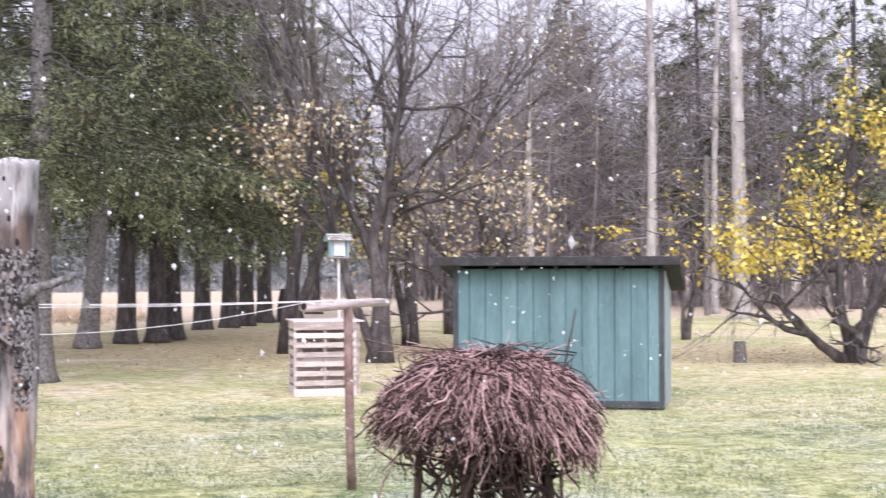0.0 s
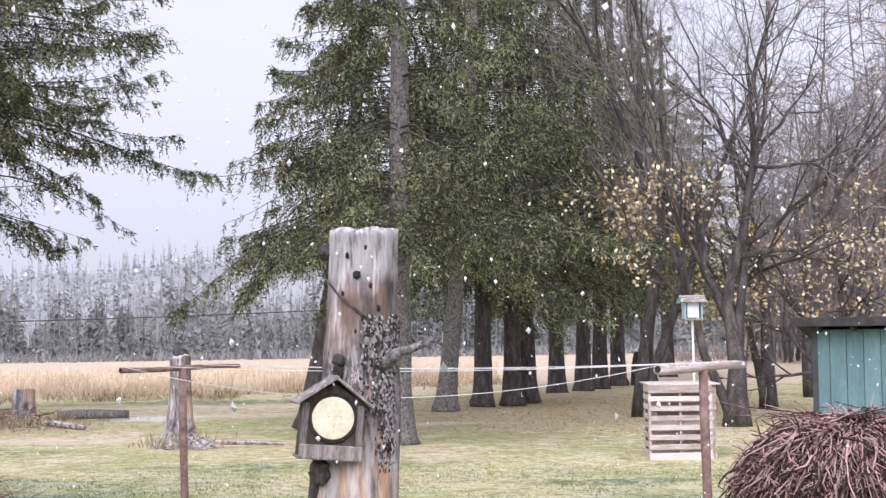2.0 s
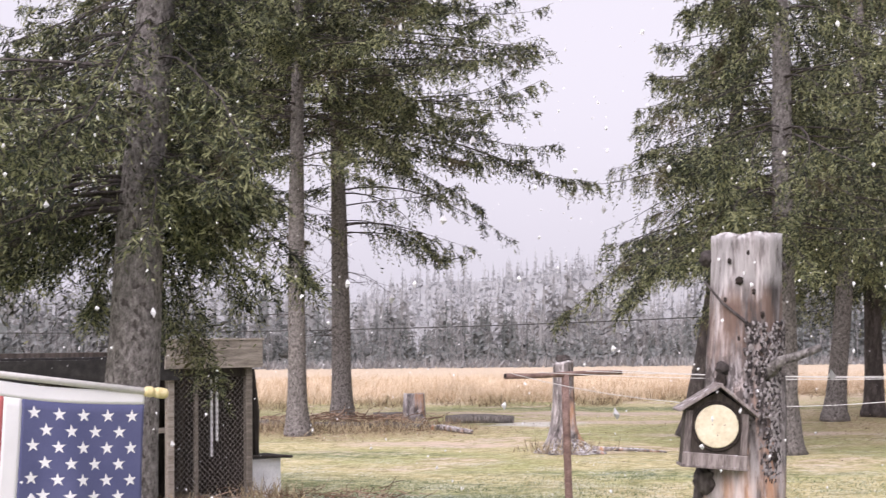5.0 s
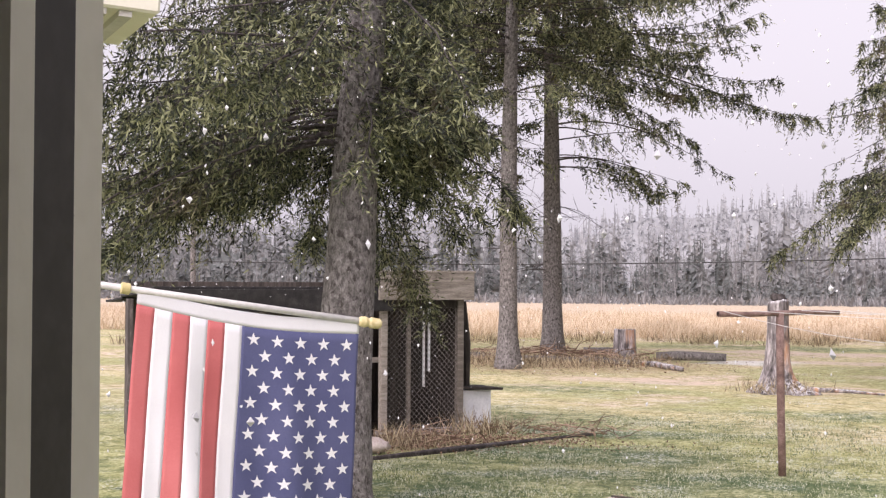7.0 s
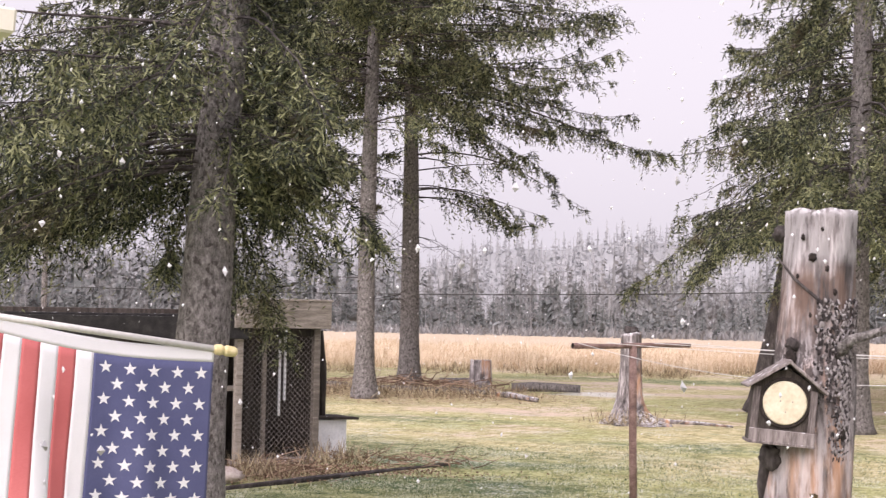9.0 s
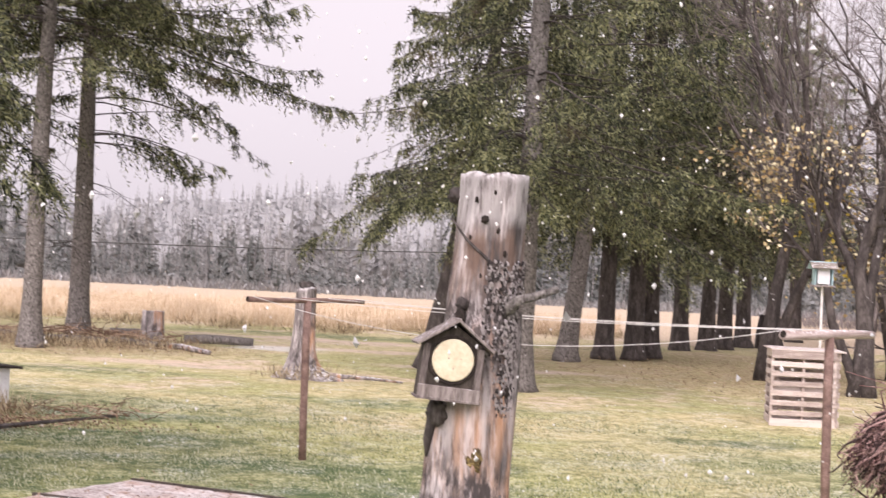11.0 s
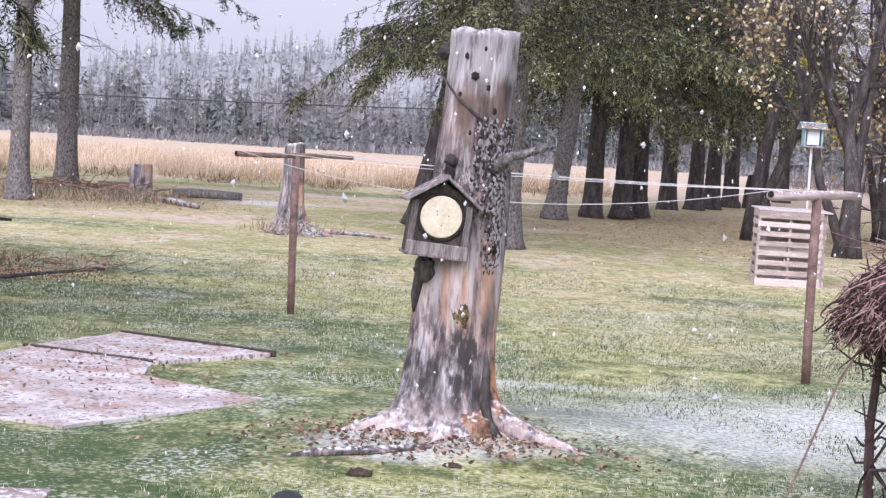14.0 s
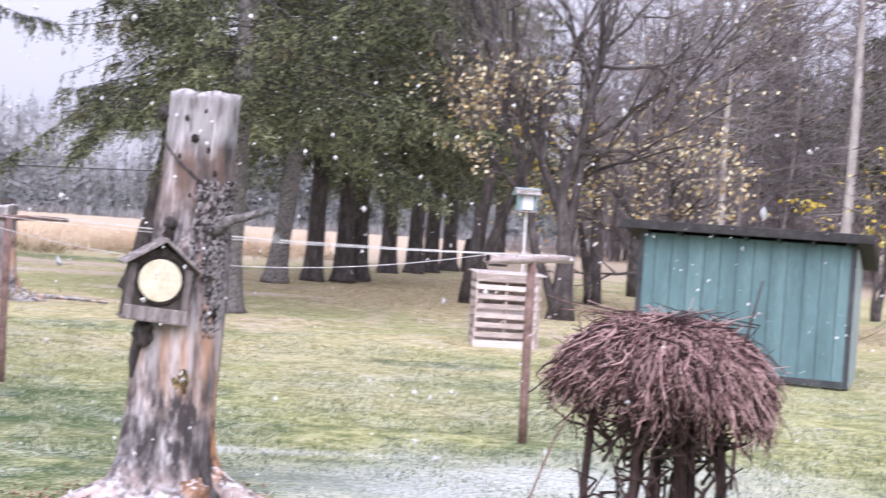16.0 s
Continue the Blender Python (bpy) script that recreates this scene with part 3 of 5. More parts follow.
def bare_tree(place, label, seed, stems, levels=4, kids=4, spread=0.55, rise=0.15, leaves=0, leaf_mat="tan_leaf", leaf=(0.09, 0.06), bark="dark_bark",
              name="bare_tree", leaf_zone=None, group="bare trees"):
    """stems: rows of (way, length, radius) from the foot."""
    rs = np.random.RandomState(seed)
    ob = thing(name, place, label, "tree", group)
    paths, tips, main = [], [], []
    for way, length, radius in stems:
        w = np.array(way, float)
        w /= np.linalg.norm(w)
        sub = []
        grow(rs, np.array([0.0, 0.0, -0.05]), w, length, radius, levels, sub, tips, spread, rise, kids)
        main.append(sub[0]), paths.extend(sub[1:])
    bm = bmesh.new()
    for i, (p, r) in enumerate(main):
        r = np.array(r)
        r[0] *= 1.35
        tube(bm, p, r, 10, 0.09, seed + i)
    part("trunk", bm, bark, ob, smooth=True)
    big = [q for q in paths if q[1][0] > 0.02]
    small = [q for q in paths if q[1][0] <= 0.02]
    if big:
        tagged(part_arrays("branchwork", *fast_tubes(big, 6), bark, ob, smooth=True), kind="stuff")
    if small:
        tagged(part_arrays("brushwood", *fast_tubes(small, 3), "twig", ob), kind="stuff")
    if leaves:
        t = np.concatenate(tips)
        if leaf_zone is not None:
            t = t[[leaf_zone(q) for q in t]]
        p = t[rs.randint(0, len(t), leaves)] + rs.normal(size=(leaves, 3)) * 0.10
        d = rs.normal(size=(leaves, 3)) + np.array([0, 0, -0.7])
        part_arrays("foliage", *blades(p, d, leaf[0] * rs.uniform(0.7, 1.3, leaves), leaf[1] * rs.uniform(0.7, 1.3, leaves), rs), leaf_mat, ob)
    return ob


# ---------------------------------------------------------------- the land
def build_ground():
    a = np.concatenate([np.linspace(-900, -60, 16)[:-1], np.linspace(-60, -14, 24)[:-1], np.linspace(-14, 22, 91)[:-1], np.linspace(22, 70, 24)[:-1], np.linspace(70, 900, 16)])
    b = np.concatenate([np.linspace(-60, 4, 12)[:-1], np.linspace(4, 24, 81)[:-1], np.linspace(24, 70, 60)[:-1], np.linspace(70, 300, 30)[:-1], np.linspace(300, 2600, 14)])
    X, Y = np.meshgrid(a, b, indexing="ij")
    Z = -0.0094 * np.clip(np.minimum(Y, 260) - 45, 0, None)
    near = np.clip((140 - Y) / 100, 0, 1)
    for i in range(X.shape[0]):
        for j in range(X.shape[1]):
            if near[i, j] > 0:
                q = Vector((X[i, j], Y[i, j], 0))
                Z[i, j] += near[i, j] * (0.035 * noise.noise(q * 0.7) + 0.05 * noise.noise(q * 0.15))
    mound = np.exp(-((X - 0.0) ** 2 / 1.1 + (Y - 10.25) ** 2 / 1.0)) * 0.10
    Z += mound - 0.03
    n = len(b)
    i, j = np.meshgrid(np.arange(len(a) - 1), np.arange(n - 1), indexing="ij")
    F = np.stack([i * n + j, (i + 1) * n + j, (i + 1) * n + j + 1, i * n + j + 1], -1).reshape(-1, 4)
    ob = part_arrays("ground", np.stack([X, Y, Z], -1).reshape(-1, 3), F, "ground", smooth=True)
    tagged(ob, "lawn of short green and straw grass dusted with snow", "ground", kind="structure")


def far_trees(rs, x, y, z, h, wide, m, mat, name, label):
    """Spruces too far off to walk to: a spire and m drooping boughs each."""
    n = len(x)
    f = rs.rand(n, m) ** 1.25
    az = rs.rand(n, m) * 2 * np.pi
    r = (wide * h)[:, None] * (1.02 - f) * rs.uniform(0.6, 1.2, (n, m))
    base = np.stack([np.broadcast_to(x[:, None], f.shape), np.broadcast_to(y[:, None], f.shape), z[:, None] + h[:, None] * (0.04 + 0.93 * f)], -1).reshape(-1, 3)
    d = np.stack([np.cos(az), np.sin(az), -rs.uniform(0.15, 0.9, (n, m))], -1).reshape(-1, 3)
    L = (r + 0.05 * h[:, None]).ravel()
    v, F = blades(base, d, L, L * rs.uniform(0.35, 0.7, len(L)), rs)
    top = np.stack([x, y, z], 1)
    v2, F2 = blades(top, np.tile([[0.0, 0.0, 1.0]], (n, 1)) + rs.normal(size=(n, 3)) * 0.02, h * 1.05, h * 0.075, rs)
    tagged(part_arrays(name, np.vstack([v, v2]), np.vstack([F, F2 + len(v)]), mat), label, "woods", kind="stuff")


def build_hill():
    rs = np.random.RandomState(5)
    xs = np.linspace(-620, 520, 240)
    rows = 9

    def lie(x, f):
        q = Vector((x * 0.006, 1.7, 0.0))
        return -3 + (30 + 10 * noise.noise(q) + 5 * noise.noise(q * 4) + 8 * math.exp(-((x + 60) / 120) ** 2)) * f ** 0.8

    V = [(x, 640 + 150 * r / (rows - 1), lie(x, r / (rows - 1))) for r in range(rows) for x in xs]
    n = len(xs)
    F = [(r * n + i, r * n + i + 1, (r + 1) * n + i + 1, (r + 1) * n + i) for r in range(rows - 1) for i in range(n - 1)]
    # Hill and its trees take the palest greys, haze painted into the colour.
    tagged(part_arrays("backdrop", np.array(V), F, "hill"), "wooded hill with snowfall haze put into its pale colour", "hill", kind="structure")
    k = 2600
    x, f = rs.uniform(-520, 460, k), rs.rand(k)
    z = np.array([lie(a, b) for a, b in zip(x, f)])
    far_trees(rs, x, 640 + 150 * f, z - 0.5, rs.uniform(6, 15, k), rs.uniform(0.13, 0.24, k), 26, "hill_wood", "hill_woods", "woods covering the hill, pale with haze put into their colour")


def build_far_woods():
    """The edge of the woods beyond the field: ragged spruces and bare stems."""
    rs = np.random.RandomState(11)
    # Farther rows get a paler material; the haze sits in its colour.
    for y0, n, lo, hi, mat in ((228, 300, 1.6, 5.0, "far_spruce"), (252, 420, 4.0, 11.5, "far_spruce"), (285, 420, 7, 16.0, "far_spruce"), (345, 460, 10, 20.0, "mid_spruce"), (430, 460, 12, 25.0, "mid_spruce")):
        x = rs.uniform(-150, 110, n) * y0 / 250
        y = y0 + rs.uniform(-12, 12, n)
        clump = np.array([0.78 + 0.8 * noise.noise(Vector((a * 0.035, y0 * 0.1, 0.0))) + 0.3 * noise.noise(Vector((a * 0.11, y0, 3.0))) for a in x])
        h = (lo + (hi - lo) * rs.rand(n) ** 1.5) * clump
        far_trees(rs, x, y, -0.0094 * (np.minimum(y, 260) - 45), h, rs.uniform(0.14, 0.26, n), 52, mat, "far_spruces", "grey-green spruces at the edge of the snowy field, haze put into their colour")
    paths = []
    for _ in range(950):
        y = rs.uniform(224, 330)
        x = rs.uniform(-155, 130) * y / 250
        h = rs.uniform(4.5, 13.5)
        p = np.array([[x, y, gz(y)], [x + rs.normal() * 0.2, y, gz(y) + h * 0.5], [x + rs.normal() * 0.6, y, gz(y) + h]])
        paths.append((p, [0.06, 0.045, 0.015]))
        for _ in range(16):
            f = rs.uniform(0.25, 1)
            q = np.array([x, y, gz(y) + h * f])
            e = q + np.array([rs.normal() * 0.9, rs.normal() * 0.5, rs.uniform(0.3, 1.5)])
            paths.append((np.array([q, e]), [0.024, 0.010]))
    tagged(part_arrays("far_hardwoods", *fast_tubes(paths, 3), "far_bare"), "leafless hardwoods at the field's edge, haze greyed into their colour", "woods", kind="stuff")
    # low brush along the wood's foot
    n = 14000
    y = rs.uniform(205, 240, n)
    p = np.stack([rs.uniform(-145, 125, n), y, -0.0094 * (y - 45) - 0.1], 1)
    d = rs.normal(size=(n, 3)) * 0.5 + np.array([0, 0, 1.0])
    tagged(part_arrays("far_brush", *blades(p, d, rs.uniform(0.5, 2.0, n), rs.uniform(0.08, 0.3, n), rs), "far_bare"), "grey brush below the far trees, haze put into its colour", "brush", kind="stuff")


def build_right_woods():
    """Leafless woods behind the shed."""
    rs = np.random.RandomState(21)
    paths = []
    for _ in range(410):
        y = rs.uniform(66, 135)
        a = rs.uniform(14.5, 38)
        y = max(y, 100 + rs.rand() * 25) if a < 17 else y
        x = y * math.tan(radians(a))
        h = rs.uniform(9, 20)
        r = rs.uniform(0.05, 0.17)
        k = 7
        s = np.linspace(0, 1, k)
        p = np.stack([x + rs.normal() * 0.6 * s + rs.normal(size=k) * 0.07, np.full(k, y), gz(y) + h * s], 1)
        paths.append((p, r * (1 - 0.8 * s)))
        for _ in range(36):
            f = rs.uniform(0.10, 1)
            q = np.array([np.interp(f, s, p[:, i]) for i in range(3)])
            az, L = rs.rand() * 6.28, rs.uniform(0.8, 2.8)
            w = np.array([np.cos(az), np.sin(az), rs.uniform(0.1, 0.9)])
            e = q + w * L
            paths.append((np.array([q, q + w * L * 0.5 + rs.normal(size=3) * 0.08, e]), [0.036, 0.024, 0.011]))
            for _ in range(5):
                g = q + w * L * rs.uniform(0.3, 1)
                paths.append((np.array([g, g + rs.normal(size=3) * 0.55 + np.array([0, 0, 0.25])]), [0.018, 0.008]))
    tagged(part_arrays("bare_woods", *fast_tubes(paths, 3), "wood_twig"), "leafless grey-brown hardwood thicket behind the shed", "woods", kind="stuff")
    n = 5200
    y = rs.uniform(60, 112, n)
    a = rs.uniform(11, 38, n)
    y = np.where(a < 18, y * 0.3 + 95, np.maximum(y, 68))
    x = y * np.tan(np.radians(a))
    p = np.stack([x, y, -0.0094 * (y - 45)], 1)
    d = rs.normal(size=(n, 3)) * 0.35 + np.array([0, 0, 1.0])
    tagged(part_arrays("undergrowth", *blades(p, d, rs.uniform(0.5, 1.7, n), rs.uniform(0.02, 0.08, n), rs), "twig"), "brown leafless undergrowth among the bare trees", "brush", kind="stuff")


def build_grass():
    rs = np.random.RandomState(31)
    n = 340000
    y = 6.5 + 17 * rs.rand(n) ** 1.4
    x = (rs.rand(n) * 1.35 - 0.62) * y * 0.92
    keep = np.array([noise.noise(Vector((a * 0.9, b * 0.9, 0.0))) + 0.5 > c for a, b, c in zip(x, y, rs.rand(n) * 0.9)])
    keep &= ~((x > -3.4) & (x < -1.15) & (y > 9.5) & (y < 14.3))
    x, y = x[keep], y[keep]
    n = len(x)
    p = np.stack([x, y, np.full(n, -0.03)], 1)
    d = rs.normal(size=(n, 3)) * 0.55 + np.array([0, 0, 1.0])
    tagged(part_arrays("lawn_blades", *blades(p, d, rs.uniform(0.02, 0.06, n), rs.uniform(0.004, 0.009, n), rs), "grass"), "short green and yellowed lawn grass", "grass", kind="stuff")
    n = 170000
    y = 53 + 60 * rs.rand(n) ** 1.6
    x = rs.uniform(-0.72, 0.10, n) * y
    edge = 53 + np.array([2.5 * noise.noise(Vector((a * 0.25, 0.0, 2.0))) for a in x]) + np.clip(x + 4, 0, None) * 1.3 - np.clip(-x - 12, 0, 16) * 0.9
    y = np.maximum(y, edge + rs.rand(n) * 4)
    p = np.stack([x, y, -0.0094 * (y - 45) - 0.05], 1)
    d = rs.normal(size=(n, 3)) * 0.42 + np.array([0, 0, 1.0])
    tuft = np.clip(np.array([0.85 + 0.9 * noise.noise(Vector((a * 0.35, b * 0.12, 0.0))) + 0.5 * noise.noise(Vector((a * 1.1, b * 0.4, 5.0))) for a, b in zip(x, y)]), 0.25, 1.6)
    tagged(part_arrays("field_grass", *blades(p, d, rs.uniform(0.15, 0.66, n) * tuft, rs.uniform(0.008, 0.02, n), rs), "field_grass"), "tall dry straw-coloured field grass", "grass", kind="stuff")
    n = 9000
    x = rs.uniform(-24, 8, n)
    y = 50.5 + np.array([2.5 * noise.noise(Vector((a * 0.25, 0.0, 2.0))) for a in x]) + np.clip(x + 4, 0, None) * 1.3 - np.clip(-x - 12, 0, 16) * 0.9 + rs.normal(size=n) * 1.3
    k = np.array([noise.noise(Vector((a * 0.6, b * 0.4, 7.0))) > 0.02 for a, b in zip(x, y)])
    x, y = x[k], y[k]
    n = len(x)
    p = np.stack([x, y, -0.0094 * np.clip(y - 45, 0, None) - 0.05], 1)
    d = rs.normal(size=(n, 3)) * 0.45 + np.array([0, 0, 1.0])
    tagged(part_arrays("field_weeds", *blades(p, d, rs.uniform(0.12, 0.5, n), rs.uniform(0.012, 0.03, n), rs), "weeds"), "brown weeds along the edge of the mown lawn", "weeds", kind="stuff")
    n = 5200
    c = np.array([(-9.3, 34.9, 2.0, 0.9), (-7.5, 36.6, 0.7, 0.5), (-5.9, 19.4, 0.35, 0.25), (-6.4, 17.6, 0.35, 0.3), (-11.5, 36.2, 1.6, 0.8), (-3.0, 28.4, 0.5, 0.35)])
    k = c[rs.choice(len(c), n, p=[0.38, 0.12, 0.06, 0.06, 0.28, 0.10])]
    p = np.stack([k[:, 0] + rs.normal(size=n) * k[:, 2] * 0.7, k[:, 1] + rs.normal(size=n) * k[:, 3] * 0.7, np.full(n, -0.03)], 1)
    d = rs.normal(size=(n, 3)) * 0.4 + np.array([0, 0, 1.0])
    tagged(part_arrays("weed_tufts", *blades(p, d, rs.uniform(0.10, 0.42, n), rs.uniform(0.006, 0.016, n), rs), "weeds"), "dry brown weeds round stumps and trunks", "weeds", kind="stuff")
    n = 13000
    c = np.array([(-9.5, 35.5, 4.0, 3.0), (6.5, 37, 6.0, 8.0), (17, 30, 4, 3), (-6.2, 18.0, 0.9, 0.9), (0.0, 9.9, 0.95, 0.50), (-5.4, 18.6, 1.3, 0.6), (-2.6, 12.2, 0.9, 1.3)])
    k = c[rs.choice(len(c), n, p=[0.22, 0.27, 0.13, 0.12, 0.14, 0.09, 0.03])]
    p = np.stack([k[:, 0] + rs.normal(size=n) * k[:, 2] * 0.6, k[:, 1] + rs.normal(size=n) * k[:, 3] * 0.6, np.full(n, 0.015)], 1)
    p[:, 2] += np.exp(-(p[:, 0] ** 2 / 1.1 + (p[:, 1] - 10.25) ** 2)) * 0.09
    d = rs.normal(size=(n, 3)) * np.array([1, 1, 0.3])
    tagged(part_arrays("fallen_leaves", *blades(p, d, rs.uniform(0.02, 0.055, n), rs.uniform(0.012, 0.035, n), rs), "litter"), "brown fallen leaves and twigs under the trees", "leaves", kind="stuff")


build_ground()
build_hill()
build_far_woods()
build_right_woods()
build_grass()


# ---------------------------------------------------------------- the trees of the yard
spruce((-5.24, 12.79, -0.05), "thick grey-barked spruce with drooping boughs beside the coop", 3, height=11.5, z0=3.3, reach=2.75, branches=250, trunk_r=0.262,
       leaf=(0.070, 0.0145), twigs=28, droop=0.52, sprays=17, power=2.1, lean=(0.065, 0.02), gap=(radians(-68), radians(48), 3.55), short=(radians(15), radians(70), 0.36, 0), hang=1.0)
spruce((-9.5, 33.6, -0.05), "tall slender spruce with bare lower trunk in leaf litter", 4, height=17, z0=7.2, reach=4.6, branches=205, power=1.1, trunk_r=0.23, leaf=(0.105, 0.025), twigs=15, droop=0.30, sprays=19,
       low=5, low_z=5.4, low_reach=0.7, dead=26)
spruce((-10.0, 39.3, -0.05), "tall slender spruce with bare lower trunk in leaf litter", 8, height=19, z0=7.6, reach=6.1, branches=235, power=1.0, trunk_r=0.27, leaf=(0.11, 0.025), twigs=15, droop=0.30, sprays=19,
       low=13, low_z=4.9, low_reach=0.72, low_wide=0.5, dead=30)
spruce((-14.2, 37.0, -0.05), "tall slender spruce with bare lower trunk in leaf litter", 14, height=17, z0=6.2, reach=4.4, branches=190, trunk_r=0.20, leaf=(0.12, 0.032), twigs=15, droop=0.45, sprays=11, dead=16)
spruce((1.06, 28.5, -0.05), "large spruce with sweeping boughs at the head of a row", 5, height=15.5, z0=3.9, reach=4.2, branches=190, trunk_r=0.25, leaf=(0.092, 0.021), twigs=20, droop=0.5, sprays=20,
              short=(radians(180), radians(65), 0.6, 0), hang=1.4)
spruce((-0.80, 33.3, -0.05), "leaning spruce behind the dead snag", 6, height=14, z0=4.6, reach=3.5, branches=125, trunk_r=0.22, leaf=(0.095, 0.021), twigs=18, sprays=17, droop=0.5, lean=(0.19, 0.0), bow=0.35,
       bark="dark_bark", low=14, low_z=4.2, low_az=radians(190), low_reach=0.78, low_wide=0.8, short=(radians(180), radians(70), 0.72, 6.3), hang=1.5)
spruce((2.66, 39.6, -0.05), "tall spruce with a pale grey slanting trunk in a close row", 17, height=16, z0=4.1, reach=3.7, branches=150, trunk_r=0.25, leaf=(0.105, 0.025), twigs=13, sprays=13, droop=0.5, lean=(0.10, 0), bow=0.4, hang=1.3)
row = spruce((3.75, 42.0, -0.05), "tall dark spruce standing in a close row", 7, height=16, z0=4.1, reach=3.7, branches=150, trunk_r=0.25, leaf=(0.105, 0.025), twigs=13, sprays=13, droop=0.5, lean=(0.012, 0), bark="dark_bark", hang=1.3)
for i, (x, y, s) in enumerate(((4.66, 42.5, 1.04), (5.3, 43.9, 1.02), (7.02, 50.3, 1.06), (8.1, 52.0, 1.1), (9.1, 54.6, 1.12), (10.4, 57.8, 1.15), (12.6, 63.0, 1.15), (15.1, 71.0, 1.25))):
    copy_thing(row, pose(x, y, gz(y) - 0.05, 0, 0, 77 * (i + 1)) @ Matrix.Diagonal((s, s, 1 + 0.03 * (i % 3), 1)))

bare_tree((8.2, 31.8, -0.05), "dark leafless forked tree with a few withered leaves", 41, [((0.12, 0.1, 1), 3.4, 0.26), ((-0.35, 0.2, 1), 3.2, 0.13)], 5, 4, 0.50, 0.2,
          leaves=1100, leaf_mat="tan_leaf", leaf=(0.10, 0.08), leaf_zone=lambda q: q[2] < 5.5)
bare_tree((6.9, 35.5, -0.05), "dark leafless tree with upright limbs", 42, [((-0.03, 0.1, 1), 5.2, 0.2), ((0.22, 0.1, 1), 4.6, 0.14)], 5, 4, 0.42, 0.25, leaves=260, leaf=(0.08, 0.055))
bare_tree((10.6, 38.0, -0.05), "tangled leafless tree with yellowed leaf remnants", 43, [((0.05, 0.1, 1), 4.6, 0.2), ((-0.3, -0.1, 1), 3.8, 0.13)], 5, 4, 0.5, 0.2, leaves=260, leaf_mat="yellow_leaf", leaf=(0.11, 0.085), leaf_zone=lambda q: q[2] < 4.6)
bare_tree((13.6, 44.0, -0.05), "tangled leafless tree behind the shed", 44, [((0.0, 0.1, 1), 5.0, 0.2), ((0.3, -0.1, 1), 4.2, 0.13)], 5, 4, 0.5, 0.2, leaves=500, leaf=(0.1, 0.07))
bare_tree((11.9, 36.2, -0.05), "low twiggy tree with pale withered leaves behind the shed", 47, [((0.5, 0.1, 1), 2.3, 0.10), ((-0.4, 0.1, 1), 2.2, 0.09), ((0.05, -0.1, 1), 2.6, 0.11)], 4, 4, 0.6, 0.1, leaves=850,
          leaf_mat="tan_leaf", leaf=(0.12, 0.085), leaf_zone=lambda q: 1.7 < q[2] < 4.6)
bare_tree((17.45, 28.2, -0.05), "old spreading apple tree with bright yellow autumn leaves", 45, [((-0.95, -0.1, 0.62), 2.5, 0.14), ((0.45, 0.2, 1), 2.6, 0.19), ((-0.25, 0.1, 1), 2.4, 0.14), ((0.05, -0.3, 1), 1.1, 0.23)],
          4, 4, 0.58, 0.05, leaves=2700, leaf_mat="yellow_leaf", leaf=(0.11, 0.08), name="apple_tree", group="fruit trees",
          leaf_zone=lambda q: q[2] > 1.95 + 0.35 * max(0.0, q[0] + 0.8) and (q[0] > -1.3 or q[2] < 2.9) and noise.noise(Vector(q) * Vector((0.9, 0.9, 1.6)).length * 0.55) > -0.12)
bare_tree((18.3, 37.9, -0.05), "small leaning tree with a few yellow leaves", 46, [((0.3, 0.1, 1), 2.4, 0.11), ((-0.12, 0.1, 1), 2.0, 0.08)], 4, 3, 0.55, 0.15, leaves=160, leaf_mat="yellow_leaf", leaf=(0.10, 0.075), name="apple_tree", group="fruit trees")


def tall_trunk(x, y, r, h, seed):
    ob = thing("tall_tree", (x, y, gz(y) - 0.05), "tall straight tree with pale bark and high crown", "tree", "tall pale trees")
    rs = np.random.RandomState(seed)
    t = np.concatenate([[0, 0.01, 0.025, 0.05], np.linspace(0.09, 1, 11)])
    bm = bmesh.new()
    tube(bm, np.stack([0.12 * np.sin(t * 4 + seed), 0 * t, t * h], 1), r * (1 - 0.5 * t) * (1 + 0.5 * np.exp(-t * h / 0.3)), 12, 0.06, seed)
    part("trunk", bm, "pale_bark", ob, smooth=True)
    paths = []
    for _ in range(70):
        z, az, L = rs.uniform(3, h), rs.rand() * 6.28, rs.uniform(0.5, 2.2)
        w = np.array([np.cos(az), np.sin(az), rs.uniform(-0.2, 0.5)])
        q = np.array([0.0, 0, z])
        paths.append((np.array([q, q + w * L * 0.5 + rs.normal(size=3) * 0.07, q + w * L]), [0.03, 0.02, 0.006]))
        paths.extend((np.array([q + w * L * f, q + w * L * f + rs.normal(size=3) * 0.4]), [0.012, 0.004]) for f in rs.uniform(0.3, 1, 5))
    tagged(part_arrays("brushwood", *fast_tubes(paths, 3), "twig", ob), kind="stuff")


for i, (x, y, r) in enumerate(((24.87, 54.6, 0.2), (27.9, 53.3, 0.26), (29.3, 55.5, 0.22), (22.0, 60.0, 0.14), (31.5, 62, 0.16))):
    tall_trunk(x, y, r, 17 + i % 3, i)
dark = spruce((41.0, 66.0, gz(66)), "dark dense spruce deep in the woods", 9, height=19, z0=5.5, reach=4.2, branches=110, trunk_r=0.25, leaf=(0.28, 0.06), twigs=7, bark="dark_bark")
for x, y, turn in ((48.0, 72.0, 210), (33.0, 84.0, 80), (37.5, 76.0, 150), (43.5, 80.0, 300)):
    copy_thing(dark, pose(x, y, gz(y), 0, 0, turn))


